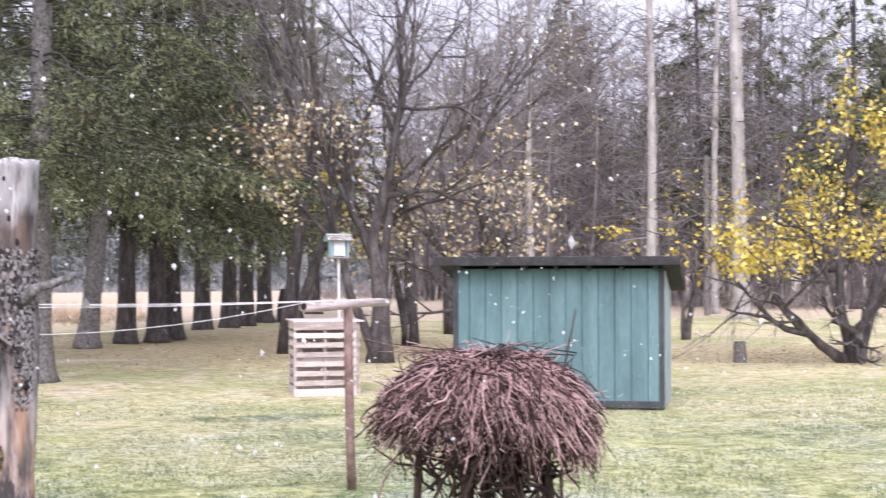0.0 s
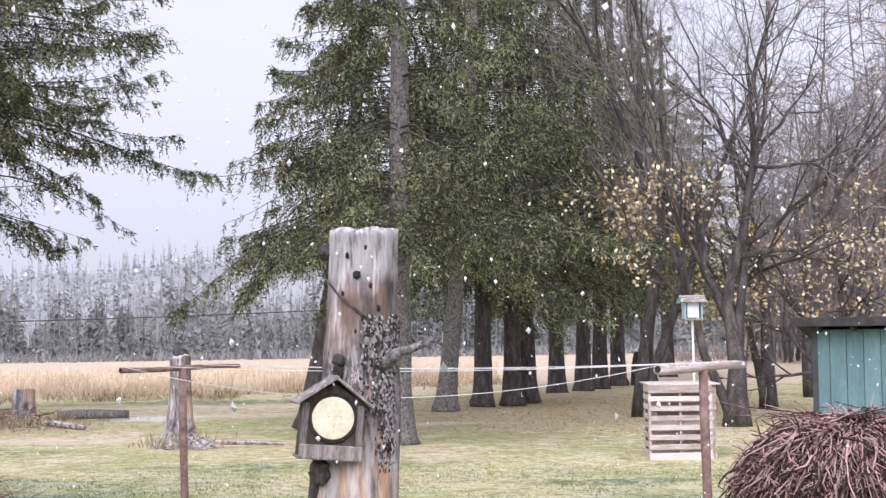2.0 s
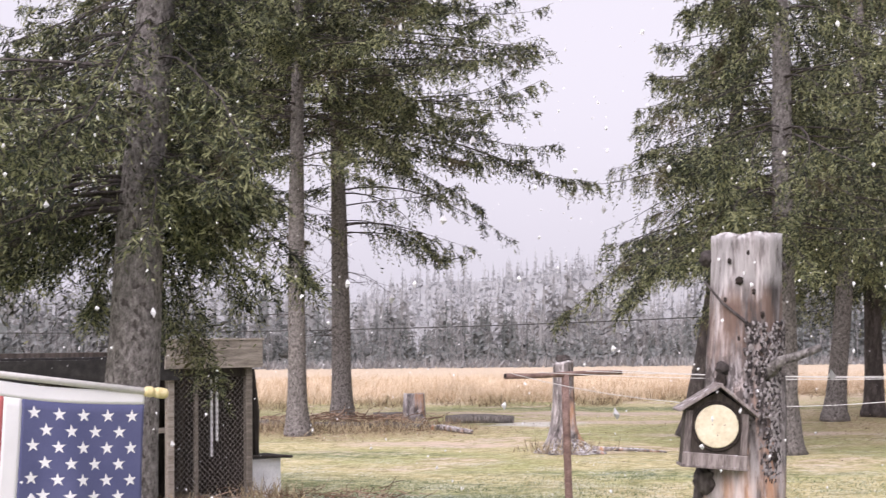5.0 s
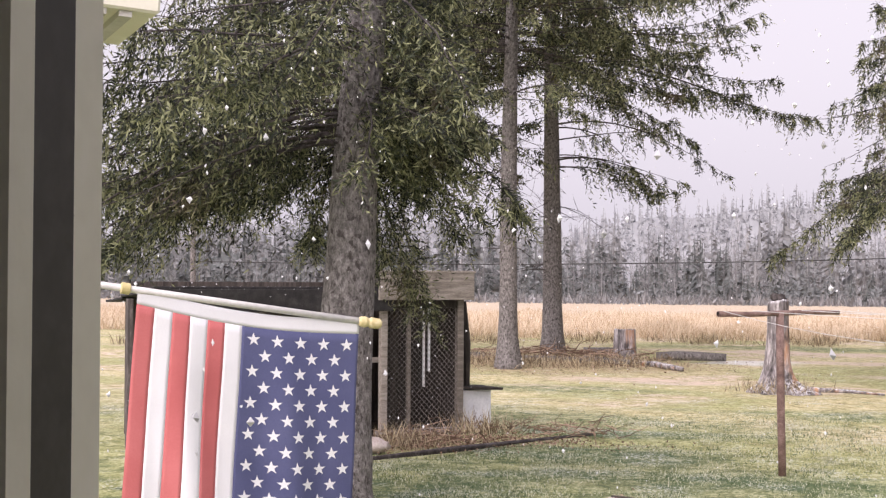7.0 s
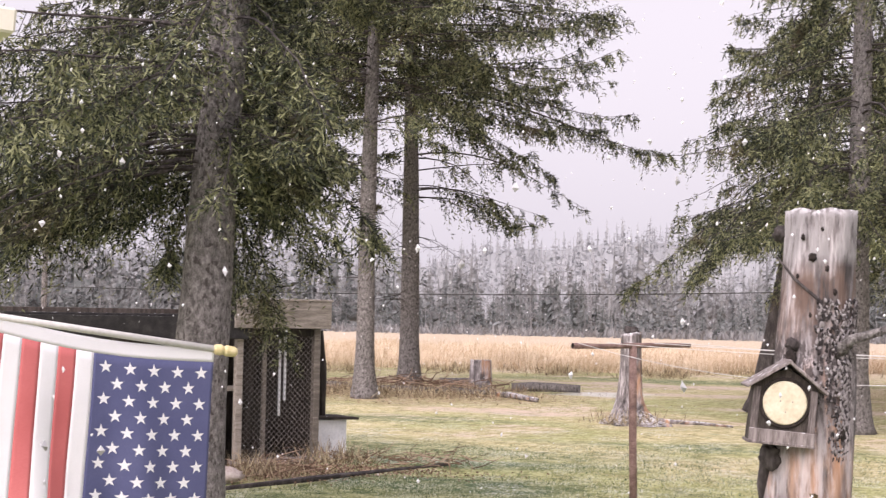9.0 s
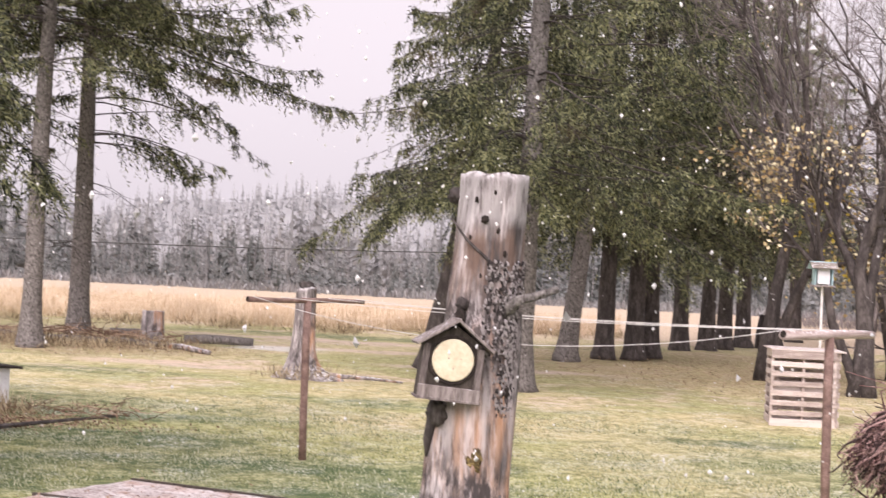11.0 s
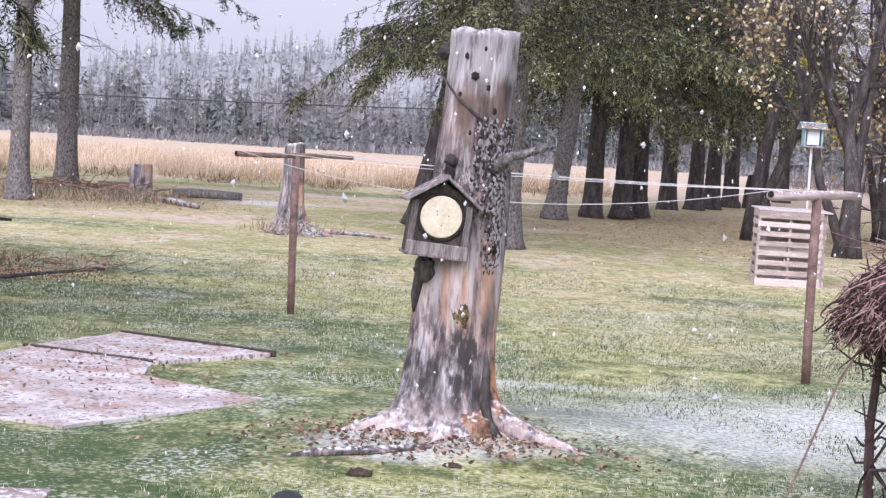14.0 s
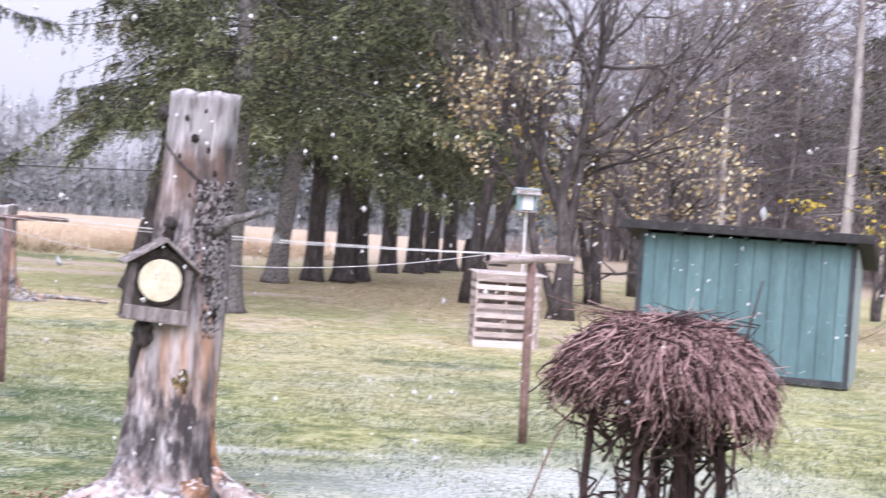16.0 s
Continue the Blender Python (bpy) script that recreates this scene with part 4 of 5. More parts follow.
# ---------------------------------------------------------------- the dead snag with its feeder
def ragged_stump(name, place, label, height, profile, seed, mat, lean=(0, 0), roots=(), n=40, lobes=0.06, category="stump", slant=0.0, rings=30):
    """A dead trunk: profile rows (height share, radius), with root flares (angle, length, half-width)."""
    ob = thing(name, place, label, category)
    V, F = [], []
    zs = [p[0] for p in profile]
    rr = [p[1] for p in profile]
    for i in range(rings + 1):
        f = (i / rings) ** 1.4
        z = f * height
        for j in range(n):
            a = 2 * math.pi * j / n
            r = np.interp(f, zs, rr)
            q = Vector((math.cos(a) * 1.6, math.sin(a) * 1.6, z * 0.9 + seed * 7))
            r *= 1 + lobes * 1.6 * noise.noise(q) + lobes * 0.8 * noise.noise(Vector((math.cos(a) * 6, math.sin(a) * 6, z * 1.6 + seed)))
            for ang, length, wid in roots:
                dlt = abs((a - ang + math.pi) % (2 * math.pi) - math.pi)
                r += length * math.exp(-(dlt / wid) ** 2) * math.exp(-z / 0.13)
            top = slant * math.cos(a) * f ** 6 + 0.02 * noise.noise(Vector((math.cos(a) * 2.1, math.sin(a) * 2.1, seed))) * f ** 8
            V.append((lean[0] * z + r * math.cos(a), lean[1] * z + r * math.sin(a), z + top - 0.04 * (i == 0)))
    for i in range(rings):
        for j in range(n):
            F.append([i * n + j, i * n + (j + 1) % n, (i + 1) * n + (j + 1) % n, (i + 1) * n + j])
    V.append((lean[0] * height, lean[1] * height, height - 0.03))
    c = len(V) - 1
    F.extend([rings * n + j, rings * n + (j + 1) % n, c] for j in range(n))
    part_arrays("trunk", np.array(V), F, mat, ob, smooth=True)
    return ob


snag = ragged_stump("dead_snag", (0.03, 10.28, 0.0), "tall dead tree trunk of weathered grey wood, bark gone", 2.73,
                    [(0, 0.37), (0.06, 0.335), (0.13, 0.305), (0.25, 0.28), (0.42, 0.275), (0.55, 0.265), (0.7, 0.25), (0.85, 0.235), (1, 0.228)], 2, "snag", (0.045, 0.0),
                    [(-0.35, 0.55, 0.28), (-1.3, 0.22, 0.3), (-2.5, 0.4, 0.35), (0.6, 0.3, 0.4), (2.2, 0.3, 0.4), (-1.85, 0.18, 0.25)], 72, 0.075, rings=60)


def knob(parent, x, y, z, sx, sy, sz, mat, seed, name, label=""):
    bm = bmesh.new()
    bmesh.ops.create_icosphere(bm, subdivisions=3, radius=1.0)
    for v in bm.verts:
        v.co *= 1 + 0.42 * noise.noise(v.co * 2.3 + Vector((seed, 0, 0))) + 0.25 * noise.noise(v.co * 5.5 + Vector((0, seed, 0)))
        v.co = Vector((x + v.co.x * sx, y + v.co.y * sy, z + v.co.z * sz))
    return part(name, bm, mat, parent, label, smooth=True)


def crooked(parent, pts, radii, mat, name, label="", n=9, seed=1, rough=0.12):
    bm = bmesh.new()
    tube(bm, pts, radii, n, rough, seed)
    return part(name, bm, mat, parent, label, smooth=True)


knob(snag, 0.06, -0.288, 0.86, 0.055, 0.022, 0.095, "moss", 1, "knot", "mossy rotten knot hole")
# Dark solid lumps for holes: the shade inside is put into their colour.
knob(snag, 0.06, -0.235, 2.42, 0.026, 0.02, 0.026, "hole", 2, "hole", "dark lump standing for a round nest hole")
knob(snag, -0.06, -0.235, 1.86, 0.04, 0.05, 0.045, "dark_bark", 3, "burl", "dark broken branch stub")
knob(snag, -0.07, -0.27, 1.78, 0.035, 0.03, 0.05, "hole", 4, "hole")
knob(snag, -0.19, -0.19, 1.14, 0.07, 0.07, 0.09, "dark_bark", 5, "burl", "dark bark remnant")
crooked(snag, [(-0.19, -0.17, 1.22), (-0.225, -0.15, 1.08), (-0.245, -0.12, 0.95), (-0.245, -0.10, 0.84)], [0.05, 0.045, 0.03, 0.012], "dark_bark", "bark_strip", "", 8, 9, 0.3)
knob(snag, 0.31, 0.0, 2.52, 0.05, 0.06, 0.05, "dark_bark", 8, "burl")
knob(snag, -0.14, 0.0, 2.58, 0.05, 0.06, 0.05, "dark_bark", 9, "burl")
knob(snag, 0.24, -0.16, 1.30, 0.035, 0.04, 0.06, "hole", 10, "hole")
knob(snag, 0.18, -0.36, 0.10, 0.13, 0.06, 0.12, "rot", 11, "rot_patch", "crumbling orange rotten wood at the foot")
knob(snag, 0.02, -0.37, 0.08, 0.12, 0.05, 0.10, "rot", 12, "rot_patch")
knob(snag, 0.36, -0.26, 0.05, 0.16, 0.07, 0.07, "rot", 13, "rot_patch")
for i, (x, z, r) in enumerate(((0.0, 2.55, 0.012), (0.12, 2.60, 0.01), (0.15, 2.35, 0.012), (-0.03, 2.30, 0.01), (0.2, 2.2, 0.014), (0.05, 2.05, 0.012), (0.17, 1.95, 0.016), (0.1, 0.55, 0.012), (-0.12, 0.6, 0.02))):
    knob(snag, x, -math.sqrt(max(0.01, 0.245 ** 2 - (x - 0.045 * z) ** 2)) + 0.008 - (0.02 if z < 1 else 0), z, r, 0.012, r * 1.6, "hole", 20 + i, "hole")
crooked(snag, [(0.20, -0.16, 1.80), (0.30, -0.22, 1.90), (0.42, -0.24, 1.935), (0.56, -0.25, 1.99)], [0.05, 0.035, 0.027, 0.022], "bark", "branch_stub", "broken grey branch stub", 10, 3)
crooked(snag, [(-0.16, -0.16, 2.42), (-0.05, -0.23, 2.28), (0.10, -0.24, 2.15), (0.21, -0.20, 2.02), (0.235, -0.18, 1.86)], [0.008, 0.010, 0.012, 0.012, 0.012], "dark_bark", "vine", "dead vine across the wood", 6, 4)
crooked(snag, [(0.22, -0.12, 0.24), (0.42, -0.24, 0.13), (0.66, -0.36, 0.06), (0.98, -0.52, -0.01)], [0.10, 0.085, 0.06, 0.03], "snag", "root", "snow-dusted root running into the lawn", 12, 6, 0.2)
crooked(snag, [(-0.22, -0.12, 0.18), (-0.42, -0.26, 0.09), (-0.66, -0.34, 0.03), (-0.9, -0.42, -0.02)], [0.09, 0.075, 0.05, 0.025], "snag", "root", "", 12, 7, 0.2)
crooked(snag, [(0.02, -0.28, 0.16), (-0.02, -0.46, 0.07), (-0.1, -0.68, 0.0)], [0.09, 0.07, 0.03], "snag", "root", "", 12, 8, 0.2)
crooked(snag, [(0.24, -0.17, 0.62), (0.255, -0.19, 0.45), (0.25, -0.23, 0.3), (0.28, -0.30, 0.16), (0.36, -0.36, 0.07)], [0.02, 0.035, 0.04, 0.04, 0.03], "dark_bark", "bark_strip", "loose strip of dark bark", 8, 5)
rs = np.random.RandomState(77)
bm = bmesh.new()
for i in range(1100):
    a, z = rs.uniform(-1.6, 0.35), rs.uniform(1.12, 2.15)
    r = np.interp(z, [1.1, 2.0], [0.275, 0.255]) - 0.007
    m = Matrix.Translation((0.045 * z + r * math.cos(a), r * math.sin(a), z)) @ pose(0, 0, 0, rs.uniform(-20, 20), rs.uniform(-30, 30), math.degrees(a)) @ Matrix.Diagonal((0.013, rs.uniform(0.010, 0.026), rs.uniform(0.015, 0.055), 1))
    bmesh.ops.create_icosphere(bm, subdivisions=1, radius=0.6, matrix=m)
tagged(part("scaly_bark", bm, "scale_bark", snag, "scaly grey bark remnants"), kind="stuff")

feeder = thing("bird_feeder_house", pose(-0.11, 9.965, 1.25, 0, 5.0, 10), "weathered gabled birdhouse with a round cream disc, hung on the snag", "birdhouse")
FW, FD, FE, FA = 0.40, 0.17, 0.36, 0.50
bm = bmesh.new()
pr = [(-FW / 2, 0.0), (FW / 2, 0.0), (FW / 2 - 0.01, FE), (0, FA - 0.03), (-FW / 2 + 0.01, FE)]
f1 = [bm.verts.new((x, -FD / 2, z)) for x, z in pr]
f2 = [bm.verts.new((x, FD / 2, z)) for x, z in pr]
bm.faces.new(f1), bm.faces.new(f2[::-1])
for i in range(5):
    bm.faces.new((f1[i], f2[i], f2[(i + 1) % 5], f1[(i + 1) % 5]))
part("body", bm, "dark_board", feeder)
for s in (-1, 1):
    bm = bmesh.new()
    L = math.hypot(FW / 2 + 0.05, FA - FE + 0.03)
    ang = math.degrees(math.atan2(FA - FE + 0.03, FW / 2 + 0.04)) * s
    box(bm, 0, 0, 0, L + 0.02, FD + 0.12, 0.018, pose(s * (FW / 2 + 0.04) / 2, -0.02, (FA + FE) / 2 - 0.005, 0, ang, 0), 0.003)
    part("roof_board", bm, "old_board", feeder)
    bm = bmesh.new()
    box(bm, s * (FW / 2 - 0.022), -FD / 2 - 0.009, FE / 2 - 0.01, 0.044, 0.016, FE - 0.02, None, 0.003)
    part("front_board", bm, "old_board", feeder)
bm = bmesh.new()
box(bm, 0, -FD / 2 - 0.016, 0.035, FW + 0.01, 0.02, 0.085, None, 0.004)
part("bottom_board", bm, "old_board", feeder)
bm = bmesh.new()
box(bm, 0, 0, -0.008, FW + 0.02, FD + 0.06, 0.018, None, 0.003)
part("floor_board", bm, "old_board", feeder)


def lathe(parent, prof, m, mat, name, label="", n=40):
    bm = bmesh.new()
    rings = [[bm.verts.new(m @ Vector((r * math.cos(2 * math.pi * j / n), r * math.sin(2 * math.pi * j / n), z))) for j in range(n)] for r, z in prof]
    for a, c in zip(rings, rings[1:]):
        for j in range(n):
            bm.faces.new((a[j], a[(j + 1) % n], c[(j + 1) % n], c[j]))
    bm.faces.new(rings[-1]), bm.faces.new(rings[0][::-1])
    bmesh.ops.recalc_face_normals(bm, faces=bm.faces)
    return part(name, bm, mat, parent, label, smooth=False)


face = pose(0, -FD / 2, 0.25, 90, 0, 0)
lathe(feeder, [(0.160, -0.01), (0.160, 0.012), (0.154, 0.018), (0.142, 0.018), (0.138, 0.008)], face, "hole", "rim", "dark round rim")
lathe(feeder, [(0.137, -0.005), (0.137, 0.020), (0.131, 0.026), (0.05, 0.029)], face, "disc", "disc", "cream disc with faint red marks")
for i, (x, z) in enumerate(((0.045, 0.012), (-0.03, 0.01), (0.005, -0.055))):
    bm = bmesh.new()
    bmesh.ops.create_icosphere(bm, subdivisions=2, radius=0.004, matrix=Matrix.Translation((x, -FD / 2 - 0.029, 0.25 + z)) @ Matrix.Diagonal((1.2, 0.5, 1, 1)))
    part("mark", bm, "rust", feeder)


# ---------------------------------------------------------------- clothesline
def line_post(x, y, height, z_bar, bar_mat, label, bar_r, half):
    ob = thing("clothesline_post", (x, y, -0.06), label, "clothesline post", "clothesline posts")
    bm = bmesh.new()
    tube(bm, [(0.03, 0, 0), (0.015, 0, 0.6), (0.005, 0, 1.2), (0, 0, height + 0.06)], 0.042, 12, 0.03, 3)
    part("post", bm, "rust", ob, smooth=True)
    d = Vector((math.sin(radians(40)), math.cos(radians(40)), 0))
    bm = bmesh.new()
    tube(bm, [d * s * half + Vector((0, 0, z_bar + 0.06 + 0.008 * math.sin(s * 3))) for s in (-1, -0.5, 0, 0.5, 1)], [bar_r * 1.05, bar_r, bar_r, bar_r * 0.95, bar_r * 0.9], 12, 0.05, 5)
    bar = part("crossbar", bm, bar_mat, ob, smooth=True)
    # Solid plug: shade inside the bar's open end is put into its colour.
    bm = bmesh.new()
    tube(bm, [d * -(half + 0.004) + Vector((0, 0, z_bar + 0.065)), d * -(half - 0.03) + Vector((0, 0, z_bar + 0.065))], bar_r * 0.72, 12)
    part("hollow_end", bm, "hole", bar)
    bm = bmesh.new()
    tube(bm, [(0, -bar_r * 1.2, z_bar + 0.06), (0, bar_r * 1.2, z_bar + 0.06)], 0.012, 8)
    part("bolt", bm, "rust", bar)
    return [Vector((x, y, z_bar + bar_r)) + d * s * half for s in (-0.92, -0.45, 0.35, 0.85)]


la = line_post(-1.71, 16.48, 1.70, 1.69, "rust", "rusty clothesline post with a thin rusted crossbar", 0.028, 0.86)
lb = line_post(3.27, 13.86, 1.66, 1.68, "pole_wood", "rusty clothesline post with a pale wooden crossbar", 0.042, 0.86)
for i, (a, b) in enumerate(zip(la, lb)):
    ob = thing("clothesline", a, "thin pale clothesline stretched between the posts", "clothesline", "clotheslines")
    sag = (0.30, 0.06, 0.05, 0.07)[i]
    bm = bmesh.new()
    tube(bm, [(b - a) * s + Vector((0, 0, -4 * sag * s * (1 - s))) for s in (k / 14 for k in range(15))], 0.0036, 5)
    part("line", bm, "wire", ob)


# ---------------------------------------------------------------- pallet bin
def pallet(m, label, slats=8, w=0.98, h=1.14):
    ob = thing("pallet", m, label, "pallet", "pallets of the bin")
    rnd = random.Random(int(m.translation.x * 100))
    for x in (-w / 2 + 0.02, 0, w / 2 - 0.02):
        bm = bmesh.new()
        box(bm, x, 0.055, h / 2, 0.038, 0.09, h, None, 0.004)
        part("stringer", bm, "pallet", ob)
    for i in range(slats):
        z = 0.05 + (h - 0.10) * i / (slats - 1)
        bm = bmesh.new()
        box(bm, 0, 0, 0, w, 0.018, 0.078 if i not in (0, slats - 1) else 0.12, pose(rnd.uniform(-0.006, 0.006), -0.001, z, 0, rnd.uniform(-0.5, 0.5), 0), 0.003)
        part("slat", bm, "pallet", ob)
    for i in range(3):
        bm = bmesh.new()
        box(bm, 0, 0.11, 0.08 + (h - 0.16) * i / 2, w, 0.018, 0.1, None, 0.003)
        part("back_slat", bm, "pallet", ob)
    return ob


turn = -5
pm = pose(5.19, 23.55, 0, 0, 0, turn)
pallet(pm, "pale wooden pallet standing on edge as a bin's front")
pallet(pm @ pose(0.55, 0.56, 0, 0, 0, 90), "pale wooden pallet standing on edge as a bin's side")
pallet(pm @ pose(-0.44, 0.66, 0, 0, 0, -90) @ pose(0, 0, 0), "pale wooden pallet standing on edge as a bin's side")
pallet(pm @ pose(0.06, 1.16, 0), "pale wooden pallet standing on edge as a bin's back")
lid = thing("bin_cover", pm @ pose(0.06, 0.56, 1.15), "weathered board cover with thin snow on the pallet bin", "cover")
for i in range(7):
    bm = bmesh.new()
    box(bm, 0, -0.5 + 0.17 * i, 0.012, 1.12, 0.155, 0.022, None, 0.003)
    part("board", bm, "pallet", lid)

hang = thing("pole_feeder", (5.83, 25.4, -0.05), "pale blue bird feeder with a shingled roof on a pole", "bird feeder")
bm = bmesh.new()
tube(bm, [(0, 0, 0), (0.01, 0, 1.2), (0, 0, 2.2)], 0.022, 8)
part("pole", bm, "white_pole", hang)
bm = bmesh.new()
box(bm, 0, 0, 2.22, 0.36, 0.30, 0.03, None, 0.005)
part("tray", bm, "old_board", hang)
bm = bmesh.new()
box(bm, 0, 0, 2.38, 0.20, 0.18, 0.26, None, 0.004)
part("seed_box", bm, "white_board", hang)
for s in (-1, 1):
    bm = bmesh.new()
    box(bm, s * 0.14, 0, 2.38, 0.02, 0.24, 0.30, None, 0.004)
    part("end_board", bm, "feeder_blue", hang)
    bm = bmesh.new()
    box(bm, 0, 0, 0, 0.44, 0.24, 0.02, pose(0, s * 0.09, 2.56, -s * 28, 0, 0), 0.004)
    part("roof_board", bm, "brown_board" if s < 0 else "feeder_blue", hang)


# ---------------------------------------------------------------- shed
def build_shed():
    L = Vector((6.70, 21.62, 0))
    R = Vector((9.42, 20.19, 0))
    w, dep, hf, hb = (R - L).length, 1.9, 2.02, 1.66
    ang = math.degrees(math.atan2((R - L).y, (R - L).x))
    ob = thing("shed", pose(L.x, L.y, -0.03, 0, 0, ang), "teal board shed with a black lean-to roof and dark trim", "shed")
    n = 13
    for i in range(n):
        bm = bmesh.new()
        box(bm, w * (i + 0.5) / n, 0.0, hf / 2, w / n - 0.008, 0.022, hf - 0.02, None, 0.004)
        part("board", bm, "teal", ob)
    bm = bmesh.new()
    v = [bm.verts.new(p) for p in ((0.012, 0.016, 0), (w - 0.012, 0.016, 0), (w - 0.012, dep, 0), (0.012, dep, 0), (0.012, 0.016, hf), (w - 0.012, 0.016, hf), (w - 0.012, dep, hb), (0.012, dep, hb))]
    for q in ((0, 1, 5, 4), (1, 2, 6, 5), (2, 3, 7, 6), (3, 0, 4, 7), (4, 5, 6, 7), (3, 2, 1, 0)):
        bm.faces.new([v[k] for k in q])
    part("core", bm, "dark_board", ob)
    for i in range(8):
        y = 0.1 + (dep - 0.12) * (i + 0.5) / 8
        for s, x in enumerate((0.0, w)):
            bm = bmesh.new()
            z = hf + (hb - hf) * y / dep - 0.01
            box(bm, x, y, z / 2, 0.022, (dep - 0.12) / 8 - 0.006, z, None, 0.004)
            part("side_board", bm, "pale_green" if s else "teal", ob)
    for x in (0.03, w - 0.035):
        bm = bmesh.new()
        box(bm, x, -0.014, hf / 2, 0.08, 0.026, hf, None, 0.004)
        part("corner_trim", bm, "dark_trim", ob)
    bm = bmesh.new()
    box(bm, w / 2, -0.012, 0.05, w - 0.16, 0.03, 0.10, None, 0.004)
    part("sill_board", bm, "dark_trim", ob)
    slope = math.degrees(math.atan2(hb - hf, dep))
    roof = bmesh.new()
    box(roof, w / 2, 0, 0, w + 0.46, dep + 0.62, 0.05, pose(0, dep / 2 - 0.04, (hf + hb) / 2 + 0.07, slope, 0, 0), 0.01)
    roof = part("roof", roof, "tar", ob, "black tar-paper roof")
    bm = bmesh.new()
    box(bm, w / 2, 0, 0, w + 0.48, 0.03, 0.13, pose(0, -0.335, hf + 0.10, slope, 0, 0), 0.005)
    part("fascia", bm, "tar", roof)
    for i in range(7):
        bm = bmesh.new()
        box(bm, 0.12 + (w - 0.24) * i / 6, 0, 0, 0.045, dep + 0.5, 0.08, pose(0, dep / 2 - 0.04, (hf + hb) / 2 + 0.005, slope, 0, 0))
        part("rafter", bm, "dark_trim", roof)


build_shed()


# ---------------------------------------------------------------- weeping shrub
def build_shrub():
    rs = np.random.RandomState(9)
    c = np.array([2.70, 8.07, 0.0])
    ob = thing("weeping_shrub", tuple(c), "weeping shrub with a cropped dome of bare red-brown twigs", "shrub")
    for i, (x, y) in enumerate(((-0.40, 0.0), (-0.22, -0.16), (-0.02, 0.08), (0.10, -0.12), (0.26, 0.06), (0.36, -0.08), (-0.12, 0.22), (0.18, 0.22))):
        bm = bmesh.new()
        k = 7
        s = np.linspace(0, 1, k)
        p = np.stack([x * (1 - 0.15 * s) + wobble(rs, k, 0.018)[:, 0], y * (1 - 0.3 * s) + wobble(rs, k, 0.018)[:, 1], -0.05 + 1.38 * s], 1)
        tube(bm, p, rs.uniform(0.028, 0.045) * (1 - 0.35 * s), 8, 0.15, i)
        part("stem", bm, "shrub_stem", ob, smooth=True)
    paths = []
    for _ in range(170):
        a, z, r = rs.rand() * 6.28, rs.uniform(0.02, 1.1), rs.uniform(0.1, 0.46)
        q = np.array([r * np.cos(a), r * np.sin(a), z])
        az, L = rs.rand() * 6.28, rs.uniform(0.15, 0.5)
        e = q + np.array([np.cos(az) * 0.6, np.sin(az) * 0.6, rs.normal() * 0.8]) * L
        e[:2] *= min(1, 0.58 / np.linalg.norm(e[:2]))
        paths.append((np.array([q, (q + e) / 2 + rs.normal(size=3) * 0.05, e]), [0.011, 0.008, 0.004]))
    for _ in range(420):
        a, z, r = rs.rand() * 6.28, rs.uniform(0.86, 1.30), 0.40 * rs.rand() ** 0.6
        q = np.array([r * np.cos(a), r * np.sin(a), z])
        e = q + rs.normal(size=3) * 0.11
        paths.append((np.array([q, (q + e) / 2 + rs.normal(size=3) * 0.04, e]), [0.010, 0.007, 0.003]))
    tagged(part_arrays("inner_brushwood", *fast_tubes(paths, 5), "shrub_stem", ob), kind="stuff")
    fine, thick = [], []
    s = np.linspace(0, 1, 6)
    for i in range(7200):
        az = rs.rand() * 6.28
        longer = 0.5 + 0.5 * math.cos(az + 0.31)
        lump = 1 + 0.10 * noise.noise(Vector((math.cos(az) * 2.2, math.sin(az) * 2.2, 4.0)))
        r0 = 0.50 * rs.rand() ** 0.55
        run = rs.uniform(0.10, 0.34)
        r = np.minimum(r0 + run * s * (1 - 0.25 * s), rs.uniform(0.50, 0.63)) * lump
        over = np.clip(r0 + run * s - 0.40, 0, None)
        z = 1.54 - 0.90 * r ** 2.3 * rs.uniform(0.75, 1.05) - over * rs.uniform(0.1, 0.4 + 0.65 * longer) - 0.15 * rs.rand() ** 2
        swing = az + rs.normal() * 0.45 * s * (0.62 - r0)
        p = np.stack([r * np.cos(swing), r * np.sin(swing), z], 1) + wobble(rs, 6, 0.017)
        bold = i % 7 == 0
        (thick if bold else fine).append((p, (0.0080 if bold else rs.uniform(0.0028, 0.005)) * (1 - 0.55 * s)))
        if i % 3 == 0:
            fine.append((np.array([p[3], p[3] + (p[5] - p[3]) * 0.7 + rs.normal(size=3) * 0.04]), [0.0032, 0.0015]))
    for _ in range(50):
        az, r = rs.rand() * 6.28, rs.uniform(0, 0.5)
        q = np.array([r * np.cos(az), r * np.sin(az), 1.44])
        fine.append((np.array([q, q + np.array([rs.normal() * 0.1, rs.normal() * 0.1, 0.10]), q + np.array([rs.normal() * 0.24, rs.normal() * 0.24, rs.uniform(0.10, 0.2)])]), [0.005, 0.004, 0.002]))
    tagged(part_arrays("drooping_brushwood", *fast_tubes(fine, 4), "red_twig", ob), kind="stuff")
    tagged(part_arrays("coarse_brushwood", *fast_tubes(thick, 5), "red_twig", ob), kind="stuff")


build_shrub()
guy = thing("guy_wire", (1.72, 7.62, 0.0), "rusty guy wire slanting from the ground to the shrub", "wire")
bm = bmesh.new()
tube(bm, [(-0.14, -0.16, -0.05), (0.37, 0.41, 0.88), (0.62, 0.5, 1.28)], 0.006, 6)
